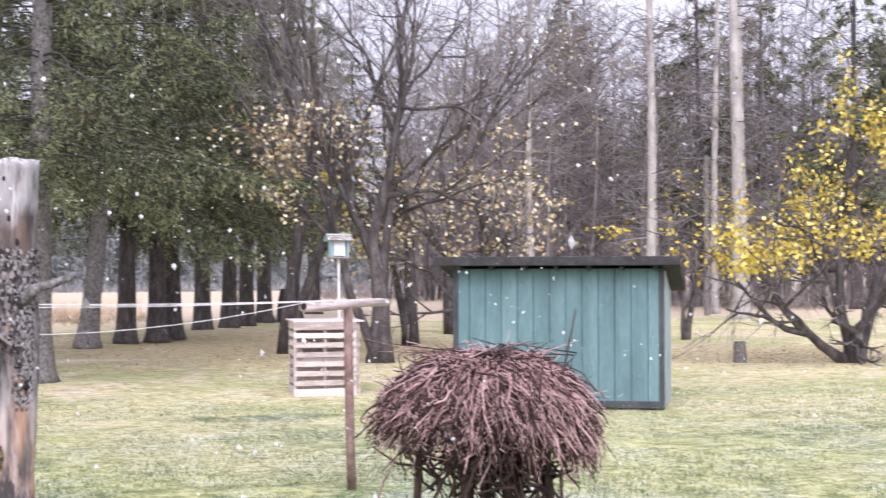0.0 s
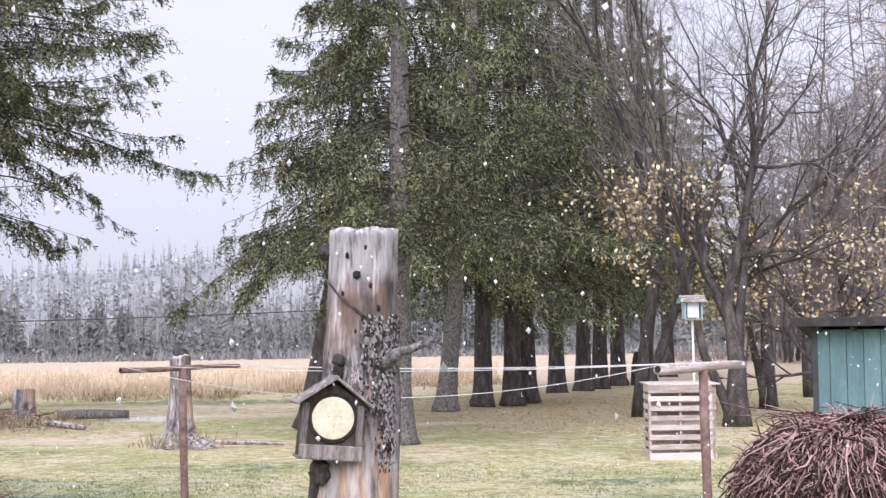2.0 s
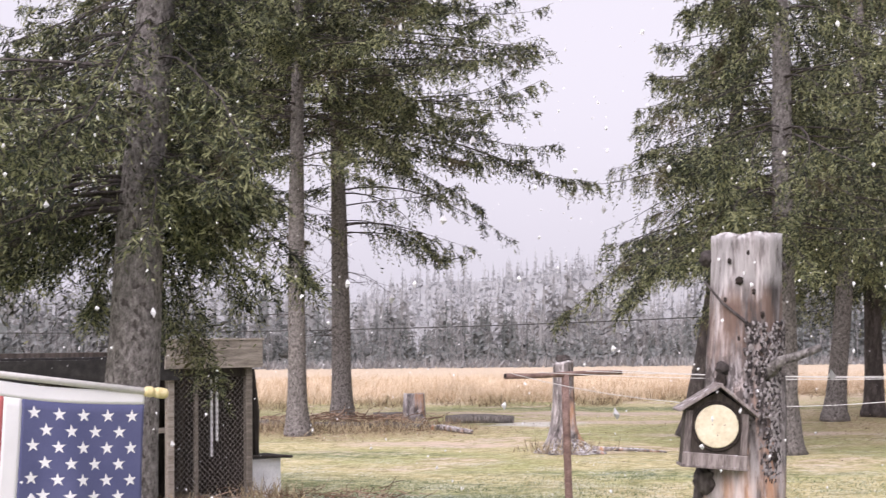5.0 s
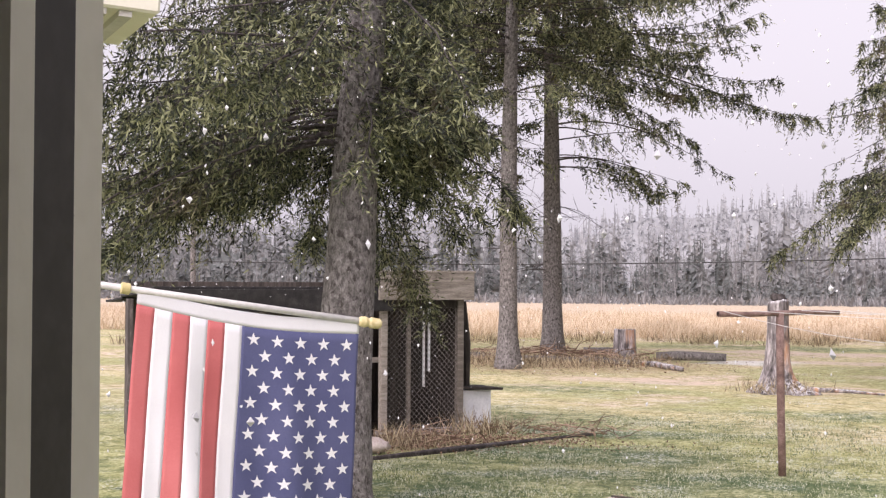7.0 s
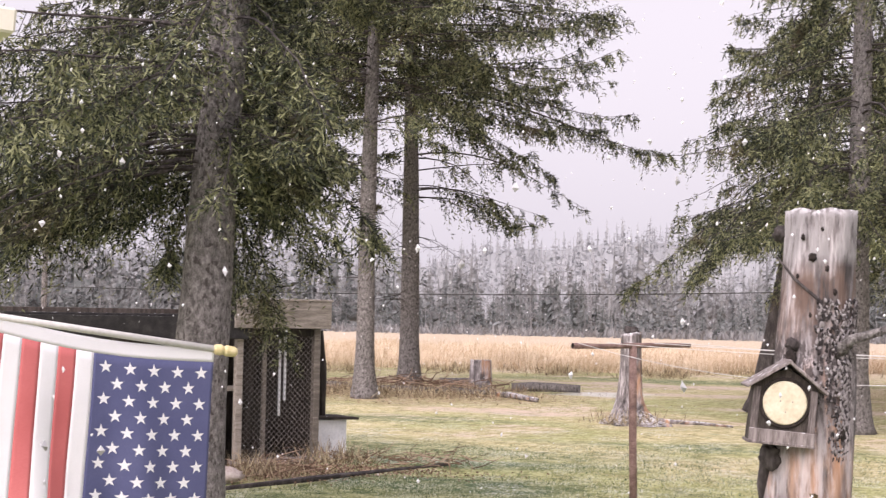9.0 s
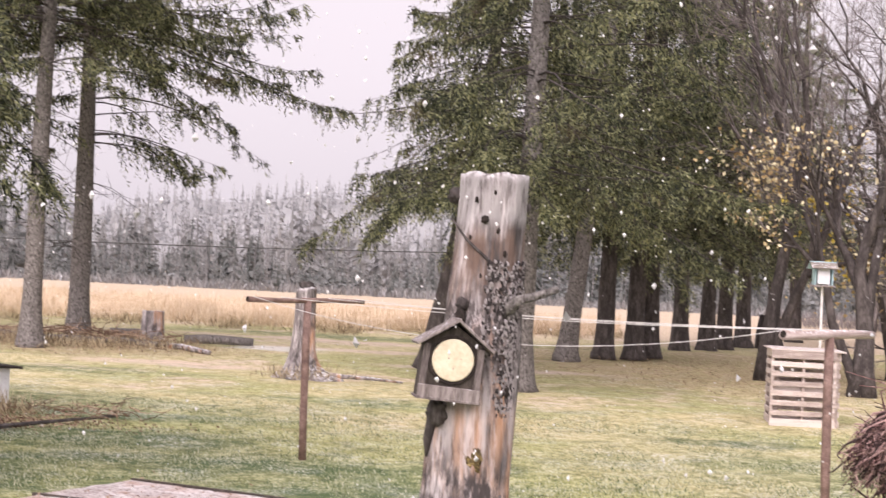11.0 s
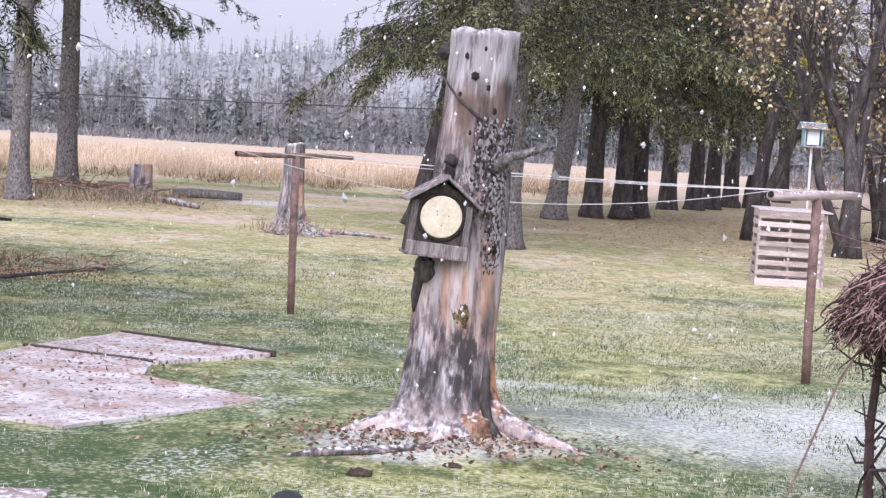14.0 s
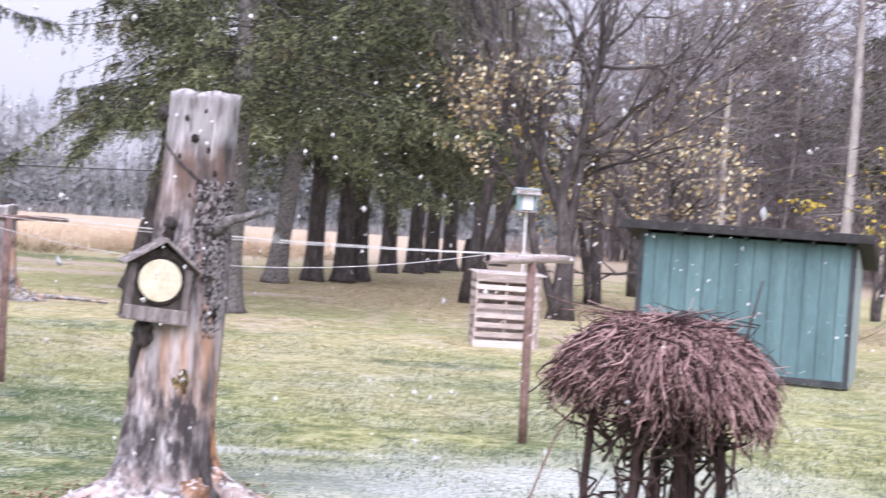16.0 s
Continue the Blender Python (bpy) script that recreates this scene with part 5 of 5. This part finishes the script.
part("wire", bm, "rust", guy)


# ---------------------------------------------------------------- stumps, slabs, clutter
mid = ragged_stump("tall_stump", (-3.02, 28.66, 0.0), "tall weathered stump with spreading roots", 1.66, [(0, 0.36), (0.1, 0.29), (0.3, 0.235), (0.7, 0.19), (1, 0.175)], 4, "stump", (0.01, 0),
                   [(-0.2, 0.5, 0.3), (-1.9, 0.2, 0.3), (3.3, 0.2, 0.4), (-0.8, 0.35, 0.25)], 36, 0.09, slant=0.03)
crooked(mid, [(0.3, -0.1, 0.06), (0.8, -0.15, 0.05), (1.3, -0.05, 0.03), (1.9, -0.2, 0.0)], [0.06, 0.045, 0.035, 0.02], "stump", "root", "long surface root")
knob(mid, 0.02, 0, 1.70, 0.13, 0.12, 0.09, "dark_bark", 31, "broken_top", "dark jagged top")
ragged_stump("low_stump", (-7.6, 37.2, 0.0), "short cut tree stump of grey and brown wood", 0.80, [(0, 0.33), (0.2, 0.28), (1, 0.25)], 6, "stump", (0, 0), [(-0.6, 0.35, 0.3), (-2.2, 0.2, 0.3)], 32, 0.07)
ragged_stump("hollow_stump", (11.3, 58.3, gz(58.3)), "broken hollow stump with a rust-red opening", 1.25, [(0, 0.36), (0.4, 0.33), (1, 0.2)], 7, "dark_bark", (0, 0), (), 28, 0.1)
ragged_stump("low_stump", (15.2, 28.9, 0.0), "short cut tree stump with brown bark", 0.42, [(0, 0.15), (1, 0.12)], 8, "bark", (0, 0), (), 24, 0.08)
for i, (x, y, z, dx, dy, r) in enumerate(((-7.0, 38.2, 0.12, 1.7, 0.3, 0.12), (-8.6, 36.4, 0.09, 1.4, -0.5, 0.08), (-10.4, 35.6, 0.1, 2.0, 0.6, 0.09), (-6.9, 35.9, 0.06, 1.2, -1.6, 0.07), (-11.6, 36.6, 0.1, 1.5, -0.3, 0.1), (-8.9, 38.4, 0.16, 1.0, 0.4, 0.14))):
    ob = thing("log", (x, y, z - 0.03), "weathered grey log lying in leaf litter", "log", "logs by the spruces")
    bm = bmesh.new()
    tube(bm, [(0, 0, 0), (dx * 0.3, dy * 0.25, 0.03), (dx * 0.6, dy * 0.65, 0.02), (dx, dy, 0)], [r, r * 0.95, r * 0.9, r * 0.75], 10, 0.14, i)
    part("wood", bm, "stump" if i == 3 else "bark", ob, smooth=True)


def brush_heap(x, y, n, spread, seed):
    rs = np.random.RandomState(seed)
    ob = thing("brush_heap", (x, y, 0), "low heap of dead sticks and leaves", "brush heap", "brush heaps")
    P = []
    for _ in range(n):
        big = 0.4 if y > 25 else 0.22
        q = rs.normal(size=3) * np.array([spread, spread * 0.6, 0.0]) + np.array([0, 0, rs.uniform(0.0, 0.7 * big)])
        e = rs.normal(size=3) * np.array([big, big, 0.35 * big])
        P.append((np.array([q, q + e * 0.5 + rs.normal(size=3) * 0.04, q + e]), [0.03 * big, 0.024 * big, 0.012 * big]))
    tagged(part_arrays("stick_pile", *fast_tubes(P, 4), "litter", ob), kind="stuff")


for a in ((-8.4, 36.8, 160, 0.8, 1), (-10.4, 37.5, 160, 1.0, 2), (-12.6, 35.8, 130, 1.0, 3), (-6.2, 17.9, 150, 0.35, 4), (-5.0, 19.5, 120, 0.5, 5)):
    brush_heap(*a)


def slab(pts, z, label, seed):
    ob = thing("concrete_slab", (pts[0][0], pts[0][1], 0), label, "slab", "slabs")
    bm = bmesh.new()
    o = Vector((*pts[0], 0))
    rnd = random.Random(seed)
    ring = []
    for (a, b), (c, d) in zip(pts, pts[1:] + pts[:1]):
        for k in range(10):
            f = k / 10
            ring.append((a + (c - a) * f + rnd.uniform(-0.025, 0.025), b + (d - b) * f + rnd.uniform(-0.025, 0.025)))
    top = [bm.verts.new(Vector((x, y, z)) - o) for x, y in ring]
    low = [bm.verts.new(Vector((x, y, -0.1)) - o) for x, y in ring]
    bm.faces.new(top)
    for i in range(len(ring)):
        bm.faces.new((low[i], low[(i + 1) % len(ring)], top[(i + 1) % len(ring)], top[i]))
    bmesh.ops.recalc_face_normals(bm, faces=bm.faces)
    part("slab", bm, "slab", ob)


slab([(-2.99, 14.08), (-1.50, 13.39), (-2.38, 12.55), (-3.55, 13.0)], 0.012, "concrete slab dusted with thin snow", 1)
slab([(-3.56, 12.97), (-2.37, 12.52), (-2.36, 11.86), (-1.24, 11.14), (-2.43, 9.76), (-4.2, 10.4)], 0.008, "worn concrete slab dusted with thin snow", 2)
# Thin dark strips, added for the dark lines between and along the slabs.
joint = thing("slab_joint_board", (-3.56, 13.0, 0.0), "dark strip added for the line between the slabs", "board")
bm = bmesh.new()
box(bm, 0.6, 0, 0.006, 1.28, 0.035, 0.03, pose(0, 0, 0, 0, 0, -20.8), 0.003)
part("board", bm, "dark_board", joint)
crack = thing("edging_board", (-2.99, 14.14, 0.0), "dark strip added for the line along the slab's edge", "board")
bm = bmesh.new()
box(bm, 0.745, -0.345, 0.0, 1.68, 0.03, 0.05, Matrix.Translation((0.745, -0.345, 0)) @ pose(0, 0, 0, 0, 0, -24.8) @ Matrix.Translation((-0.745, 0.345, 0)), 0.004)
part("board", bm, "dark_board", crack)
rock = thing("rock", (-6.45, 16.95, 0.03), "pinkish field stone lying by the coop", "rock")
knob(rock, 0, 0, 0.03, 0.20, 0.13, 0.09, "stone", 40, "stone")
for i, (x, y, r) in enumerate(((0.91, 10.66, 0.05), (1.0, 10.3, 0.035), (-0.45, 8.9, 0.05), (0.1, 9.25, 0.04))):
    ob = thing("soil_clod", (x, y, 0.0), "clod of dark soil and leaves in the grass", "clod", "clods")
    knob(ob, 0, 0, 0.01, r * 1.5, r, r * 0.7, "soil", 50 + i, "clod")
root = thing("surface_root", (-0.75, 9.3, 0.02), "pale root showing above the lawn", "root")
crooked(root, [(-0.25, -0.1, -0.02), (0.0, 0.0, 0.02), (0.3, 0.08, 0.03), (0.7, 0.3, 0.03)], [0.012, 0.028, 0.032, 0.028], "stump", "wood")
bowl = thing("garden_globe", pose(-0.77, 7.93, -0.08) @ Matrix.Scale(0.78, 4), "dark blue rounded ornament with a white cap in the grass", "ornament")
lathe(bowl, [(0.10, -0.04), (0.13, 0.05), (0.135, 0.12), (0.12, 0.19), (0.08, 0.24), (0.02, 0.26)], Matrix(), "dark_trim", "dome", "dark blue dome")
knob(bowl, 0.03, -0.115, 0.12, 0.055, 0.03, 0.05, "white_board", 60, "cap", "white spot")
chest = thing("planter_box", pose(-2.35, 7.36, 0.0, 0, 0, 4), "brown wooden planter box on the lawn", "planter")
bm = bmesh.new()
box(bm, 0.1, 0, 0.06, 0.62, 0.3, 0.12, None, 0.008)
part("box", bm, "rust", chest)
bm = bmesh.new()
box(bm, 0.1, 0, 0.13, 0.68, 0.36, 0.02, None, 0.004)
part("rim", bm, "pole_wood", chest)


# ---------------------------------------------------------------- coop
def build_coop():
    A, B = Vector((-7.0, 18.6, 0)), Vector((-6.2, 19.5, 0))
    w = (B - A).length
    ang = math.degrees(math.atan2((B - A).y, (B - A).x))
    F = pose(A.x, A.y, -0.03, 0, 0, ang)
    ob = thing("chicken_coop", F, "old wooden chicken coop with wire-mesh door and black tar-paper roof", "coop")

    def beam(name, x, y, z, sx, sy, sz, mat, label="", m=None, parent=ob):
        bm = bmesh.new()
        box(bm, x, y, z, sx, sy, sz, m, 0.005)
        return part(name, bm, mat, parent, label)

    def mesh(x0, x1, z0, z1, parent, m=Matrix()):
        st, P = 0.075, []
        k = -int((z1 - z0) / st) - 1
        while x0 + k * st < x1:
            for s in (1, -1):
                a0 = x0 + k * st if s > 0 else x1 - k * st
                lo, hi = (max(0, x0 - a0), min(z1 - z0, x1 - a0)) if s > 0 else (max(0, a0 - x1), min(z1 - z0, a0 - x0))
                if hi > lo:
                    P.append((np.array([m @ Vector((a0 + s * lo, 0, z0 + lo)), m @ Vector((a0 + s * hi, 0, z0 + hi))]), [0.0027, 0.0027]))
            k += 1
        part_arrays("wire_mesh", *fast_tubes(P, 3), "mesh_wire", parent, "diamond wire mesh")

    for x in (0.03, w - 0.03):
        beam("post", x, -0.02, 0.92, 0.09, 0.09, 1.84, "brown_board")
    beam("post", 0.42, 0.01, 0.88, 0.05, 0.05, 1.70, "brown_board")
    beam("lintel", w / 2, 0, 1.72, w, 0.07, 0.10, "dark_board")
    beam("sill", w / 2, 0, 0.05, w + 0.1, 0.10, 0.09, "old_board")
    mesh(0.07, w - 0.07, 0.1, 1.68, ob, Matrix.Translation((0, -0.03, 0)))
    for x, h in ((0.70, 1.05), (0.78, 0.85)):
        beam("hanging_slat", x, 0.10, 1.68 - h / 2, 0.035, 0.02, h, "white_board", "pale hanging strip")
    beam("roof_fascia", w / 2, -0.16, 1.96, w + 0.22, 0.03, 0.36, "brown_board", "weathered roof boards", pose(0, 0, 0))
    for i in range(5):
        beam("roof_board", w / 2, 0.0 + 0.38 * i, 2.15 - 0.02 * i, w + 0.26, 0.37, 0.03, "brown_board" if i == 0 else "tar")
    beam("end_wall", w + 0.02, 0.9, 1.0, 0.03, 1.75, 2.0, "dark_board")
    beam("back_wall", -0.6, 1.80, 1.0, w + 3.2, 0.04, 2.0, "dark_board")
    beam("inner_wall", -0.03, 1.0, 0.9, 0.03, 1.5, 1.8, "dark_board")
    beam("earth_floor", -0.6, 0.9, 0.02, w + 3.0, 1.75, 0.04, "soil")
    # long run behind the spruce
    for i in range(4):
        beam("run_post", -0.75 - 0.85 * i, 0.15, 0.9, 0.07, 0.07, 1.8, "old_board")
    for i in range(3):
        beam("run_roof", -1.45, 0.18 + 0.62 * i, 1.93 - 0.03 * i, 3.2, 0.64, 0.03, "tar", "sagging black tar paper", pose(0, 0, 0, -4, 0, 0))
    beam("run_fascia", -1.45, -0.12, 1.78, 3.2, 0.025, 0.28, "tar")
    beam("run_rail", -1.45, 0.13, 1.0, 3.1, 0.04, 0.07, "brown_board")
    mesh(-3.1, -0.1, 0.1, 1.65, ob, Matrix.Translation((0, 0.1, 0)))
    nest = thing("nest_box", F @ pose(w + 0.22, 0.10, 0.0), "white nest box with a dark lid beside the coop", "nest box")
    beam("body", 0.06, 0.15, 0.30, 0.44, 0.45, 0.54, "white_board", parent=nest)
    beam("lid", 0.08, 0.15, 0.60, 0.62, 0.62, 0.035, "dark_board", "dark overhanging lid", pose(0, 0, 0, 0, 3, 0), nest)
    bm = bmesh.new()
    tube(bm, [(-0.06, 0.0, 0.6), (-0.07, 0.02, 1.2), (-0.1, 0.05, 1.75)], [0.05, 0.07, 0.06], 8, 0.2, 3)
    part("hanging_cloth", bm, "dark_board", nest)


build_coop()
bed = thing("bed_edging", (-6.2, 15.95, 0.0), "rotting edging log round a leaf-strewn bed", "edging")
crooked(bed, [(0, 0, 0.02), (0.7, 1.3, 0.03), (1.3, 2.6, 0.03), (1.8, 3.7, 0.02)], [0.02, 0.032, 0.028, 0.02], "dark_bark", "log", rough=0.4)


# ---------------------------------------------------------------- flag on its pole
def build_flag():
    tip, foot = Vector((-2.19, 5.80, 1.86)), Vector((-3.40, 4.75, 2.08))
    d = (tip - foot)
    Lp = d.length
    u = d.normalized()
    nrm = Vector((-u.y, u.x, 0)).normalized()
    ob = thing("flag", tip, "flag with stars and stripes hanging from a slanting white pole", "flag")
    bm = bmesh.new()
    tube(bm, [foot - tip, (foot - tip) * 0.5, -u * 0.06], 0.0135, 12)
    part("pole", bm, "white_pole", ob, smooth=True)
    m = Matrix.Translation(-u * 0.03) @ u.to_track_quat("Z", "Y").to_matrix().to_4x4()
    lathe(ob, [(0.012, -0.06), (0.020, -0.05), (0.023, -0.03), (0.017, -0.015), (0.022, -0.005), (0.021, 0.03), (0.014, 0.04)], m, "brass", "finial", "yellow pole tip", 16)
    m2 = Matrix.Translation((foot - tip) + u * (Lp - 1.03)) @ u.to_track_quat("Z", "Y").to_matrix().to_4x4()
    lathe(ob, [(0.014, -0.02), (0.022, -0.015), (0.022, 0.015), (0.014, 0.02)], m2, "brass", "ring", "yellow ring", 16)
    H, fly = 0.90, 1.50
    start = -0.085

    def P(a, b, off=0.0):
        """a: metres along the hoist from the tip, b: metres down the fly."""
        sag = 0.03 * math.sin(math.pi * a / H)
        w = 0.022 * math.sin(a * 15 + b * 1.6) * min(1, b * 1.6) + 0.014 * math.sin(a * 31 + b * 3.3 + 1) * min(1, b) + 0.006 * math.sin(b * 9 + a * 6)
        q = u * (start - a) + Vector((0, 0, -0.03 - sag - b)) + u * (-0.045 * b) + u * 0.06 * b * (a / H - 0.5) * -0.6
        return q + nrm * (w + off)

    def sheet(name, a0, a1, b0, b1, mat, off=0.0):
        na, nb = max(3, int((a1 - a0) / 0.012)), max(4, int((b1 - b0) / 0.035))
        V = [P(a0 + (a1 - a0) * i / na, b0 + (b1 - b0) * j / nb, off + e) for e in (0.0, 0.0016) for i in range(na + 1) for j in range(nb + 1)]
        N, k = (na + 1) * (nb + 1), nb + 1
        Fs = []
        for s in (0, 1):
            for i in range(na):
                for j in range(nb):
                    q = [s * N + i * k + j, s * N + (i + 1) * k + j, s * N + (i + 1) * k + j + 1, s * N + i * k + j + 1]
                    Fs.append(q if s else q[::-1])
        rim = [i * k for i in range(na + 1)] + [na * k + j for j in range(1, k)] + [i * k + nb for i in range(na - 1, -1, -1)] + [j for j in range(nb - 1, 0, -1)]
        for x, y in zip(rim, rim[1:] + rim[:1]):
            Fs.append([x, y, N + y, N + x])
        return part_arrays(name, np.array([tuple(q) for q in V]), Fs, mat, ob, smooth=True)

    sw = H / 13
    sheet("heading", 0, H, -0.035, 0.022, "white_cloth")
    canton = sheet("canton", 0, sw * 7, 0.022, 0.74, "blue_cloth")
    for i in range(13):
        sheet("stripe", i * sw, (i + 1) * sw, 0.022 if i >= 7 else 0.74, fly, "red_cloth" if i % 2 == 0 else "white_cloth")
    rs = random.Random(4)
    for c in range(11):
        for r in range(5 if c % 2 == 0 else 4):
            a = sw * 7 * ((r * 2 + 1 + (c % 2)) / 10)
            b = 0.022 + 0.718 * (c + 0.75) / 11.6
            V = [P(a, b, -0.0022)]
            for k in range(10):
                t = math.pi * k / 5 + 0.1
                rad = 0.0275 if k % 2 == 0 else 0.0108
                V.append(P(a + rad * math.sin(t), b - rad * math.cos(t), -0.0022))
            Fs = [[0, 1 + k, 1 + (k + 1) % 10] for k in range(10)]
            s = part_arrays("star", np.array([tuple(q) for q in V]), Fs, "white_cloth", ob)
            s.parent = canton


build_flag()


# ---------------------------------------------------------------- utility line across the field
ob = thing("utility_line", (-30, 57.5, 2.6), "dark utility line crossing the yard", "cable")
bm = bmesh.new()
tube(bm, [(60 * s, 2.5 * s, 0.05 + 2.1 * s ** 1.8 - 0.35 * math.sin(math.pi * s)) for s in (k / 20 for k in range(21))], 0.022, 5)
part("line", bm, "dark_wire", ob)
for x, y, h in ((-30, 57.5, 6.0), (30, 60.0, 7.0)):
    p = thing("utility_pole", (x, y, gz(y) - 0.2), "plain wooden utility pole", "pole", "utility poles")
    bm = bmesh.new()
    tube(bm, [(0, 0, 0), (0, 0, h)], [0.13, 0.1], 10)
    part("post", bm, "bark", p)


# ---------------------------------------------------------------- falling snow
rs = np.random.RandomState(99)
n = 3400
y = 1.8 + 26 * rs.rand(n) ** 0.75
x = y * np.tan(np.radians(rs.uniform(-37, 34, n)))
z = 2.05 + y * np.tan(np.radians(rs.uniform(-15, 15, n)))
keep = z > 0.05
c = np.stack([x, y, z], 1)[keep]
V, Fs = [], []
for i, q in enumerate(c):
    r = rs.uniform(0.003, 0.0065)
    o = np.array([(r, 0, 0), (-r, 0, 0), (0, r, 0), (0, -r, 0), (0, 0, r * 1.5), (0, 0, -r * 1.5)]) + rs.normal(size=(6, 3)) * r * 0.25
    V.append(q + o)
    Fs.extend([[i * 6 + a for a in f] for f in ((0, 2, 4), (2, 1, 4), (1, 3, 4), (3, 0, 4), (2, 0, 5), (1, 2, 5), (3, 1, 5), (0, 3, 5))])
tagged(part_arrays("falling_snow", np.vstack(V), Fs, "flake"), "white snowflakes drifting in the air", "snow", kind="stuff")


# ---------------------------------------------------------------- the house the camera looks out of
def wall(name, x, y, z, sx, sy, sz, mat, label):
    bm = bmesh.new()
    box(bm, x, y, z, sx, sy, sz)
    return tagged(part(name, bm, mat), label, "wall", kind="structure")


W0, W1, Y0 = -0.425, 0.72, 0.52
zl, zh, floor_z, ceil_z = 1.35, 2.75, 0.45, 2.95
wall("wall_south_left", (-2.4 + W0) / 2, Y0 + 0.07, (floor_z + ceil_z) / 2, W0 + 2.4, 0.14, ceil_z - floor_z + 0.9, "plaster", "house wall beside the window")
wall("wall_south_right", (2.4 + W1) / 2, Y0 + 0.07, (floor_z + ceil_z) / 2, 2.4 - W1, 0.14, ceil_z - floor_z + 0.9, "plaster", "house wall beside the window")
wall("wall_south_below", (W0 + W1) / 2, Y0 + 0.07, (zl + 0.0) / 2, W1 - W0, 0.14, zl, "plaster", "house wall under the window")
wall("wall_south_above", (W0 + W1) / 2, Y0 + 0.07, (zh + 3.4) / 2, W1 - W0, 0.14, 3.4 - zh, "plaster", "house wall over the window")
wall("wall_west", -2.47, -1.45, 1.7, 0.14, 4.08, 3.4, "plaster", "plain room wall")
wall("wall_east", 2.47, -1.45, 1.7, 0.14, 4.08, 3.4, "plaster", "plain room wall")
wall("wall_north", 0, -3.57, 1.7, 5.08, 0.14, 3.4, "plaster", "plain room wall")
bm = bmesh.new()
box(bm, 0, -1.5, floor_z - 0.05, 4.8, 4.02, 0.1)
tagged(part("floor", bm, "plank"), "dark wooden room floor", "floor", kind="structure")
bm = bmesh.new()
box(bm, 0, -1.5, ceil_z + 0.05, 4.8, 4.02, 0.1)
tagged(part("ceiling", bm, "plaster"), "plain room ceiling", "ceiling", kind="structure")
win = tagged(new("window_1"), "open sash window with a dark sash and cream vinyl frame", "window", kind="structure")
for name, x, mat, y, sx, sy in (("window_frame", W0 - 0.0125, "cream", Y0 + 0.1605, 0.0455, 0.039), ("window_frame", W1 + 0.0125, "cream", Y0 + 0.1605, 0.0455, 0.039),
                                ("sash_stile", W0 + 0.0125, "black_frame", Y0 + 0.105, 0.025, 0.05), ("sash_stile", W1 - 0.0125, "black_frame", Y0 + 0.105, 0.025, 0.05),
                                ("casing", W0 + 0.0275, "cream", Y0 + 0.035, 0.055, 0.03), ("casing", W1 - 0.0275, "cream", Y0 + 0.035, 0.055, 0.03)):
    bm = bmesh.new()
    box(bm, x, y, (zl + zh) / 2, sx, sy, zh - zl, None, 0.006)
    part(name, bm, mat, win)
for z in (zl + 0.012, zh - 0.012):
    bm = bmesh.new()
    box(bm, (W0 + W1) / 2, Y0 + 0.09, z, W1 - W0 - 0.05, 0.11, 0.024, None, 0.004)
    part("window_rail", bm, "cream", win)
eave = thing("roof_eave", pose(-3.56, 4.92, 3.09, 0, 0, 40), "pale ribbed eave of the neighbouring porch roof", "eave", kind="structure")
bm = bmesh.new()
box(bm, 0.0, 0.4, 0.09, 1.5, 0.9, 0.10, pose(0, 0, 0, 0, 4, 0), 0.01)
part("fascia", bm, "cream", eave)
bm = bmesh.new()
for i in range(14):
    box(bm, -0.68 + 0.1 * i, 0.4, 0.03, 0.05, 0.86, 0.03, pose(0, 0, 0, 0, 4, 0))
part("ribbed_soffit", bm, "siding", eave)
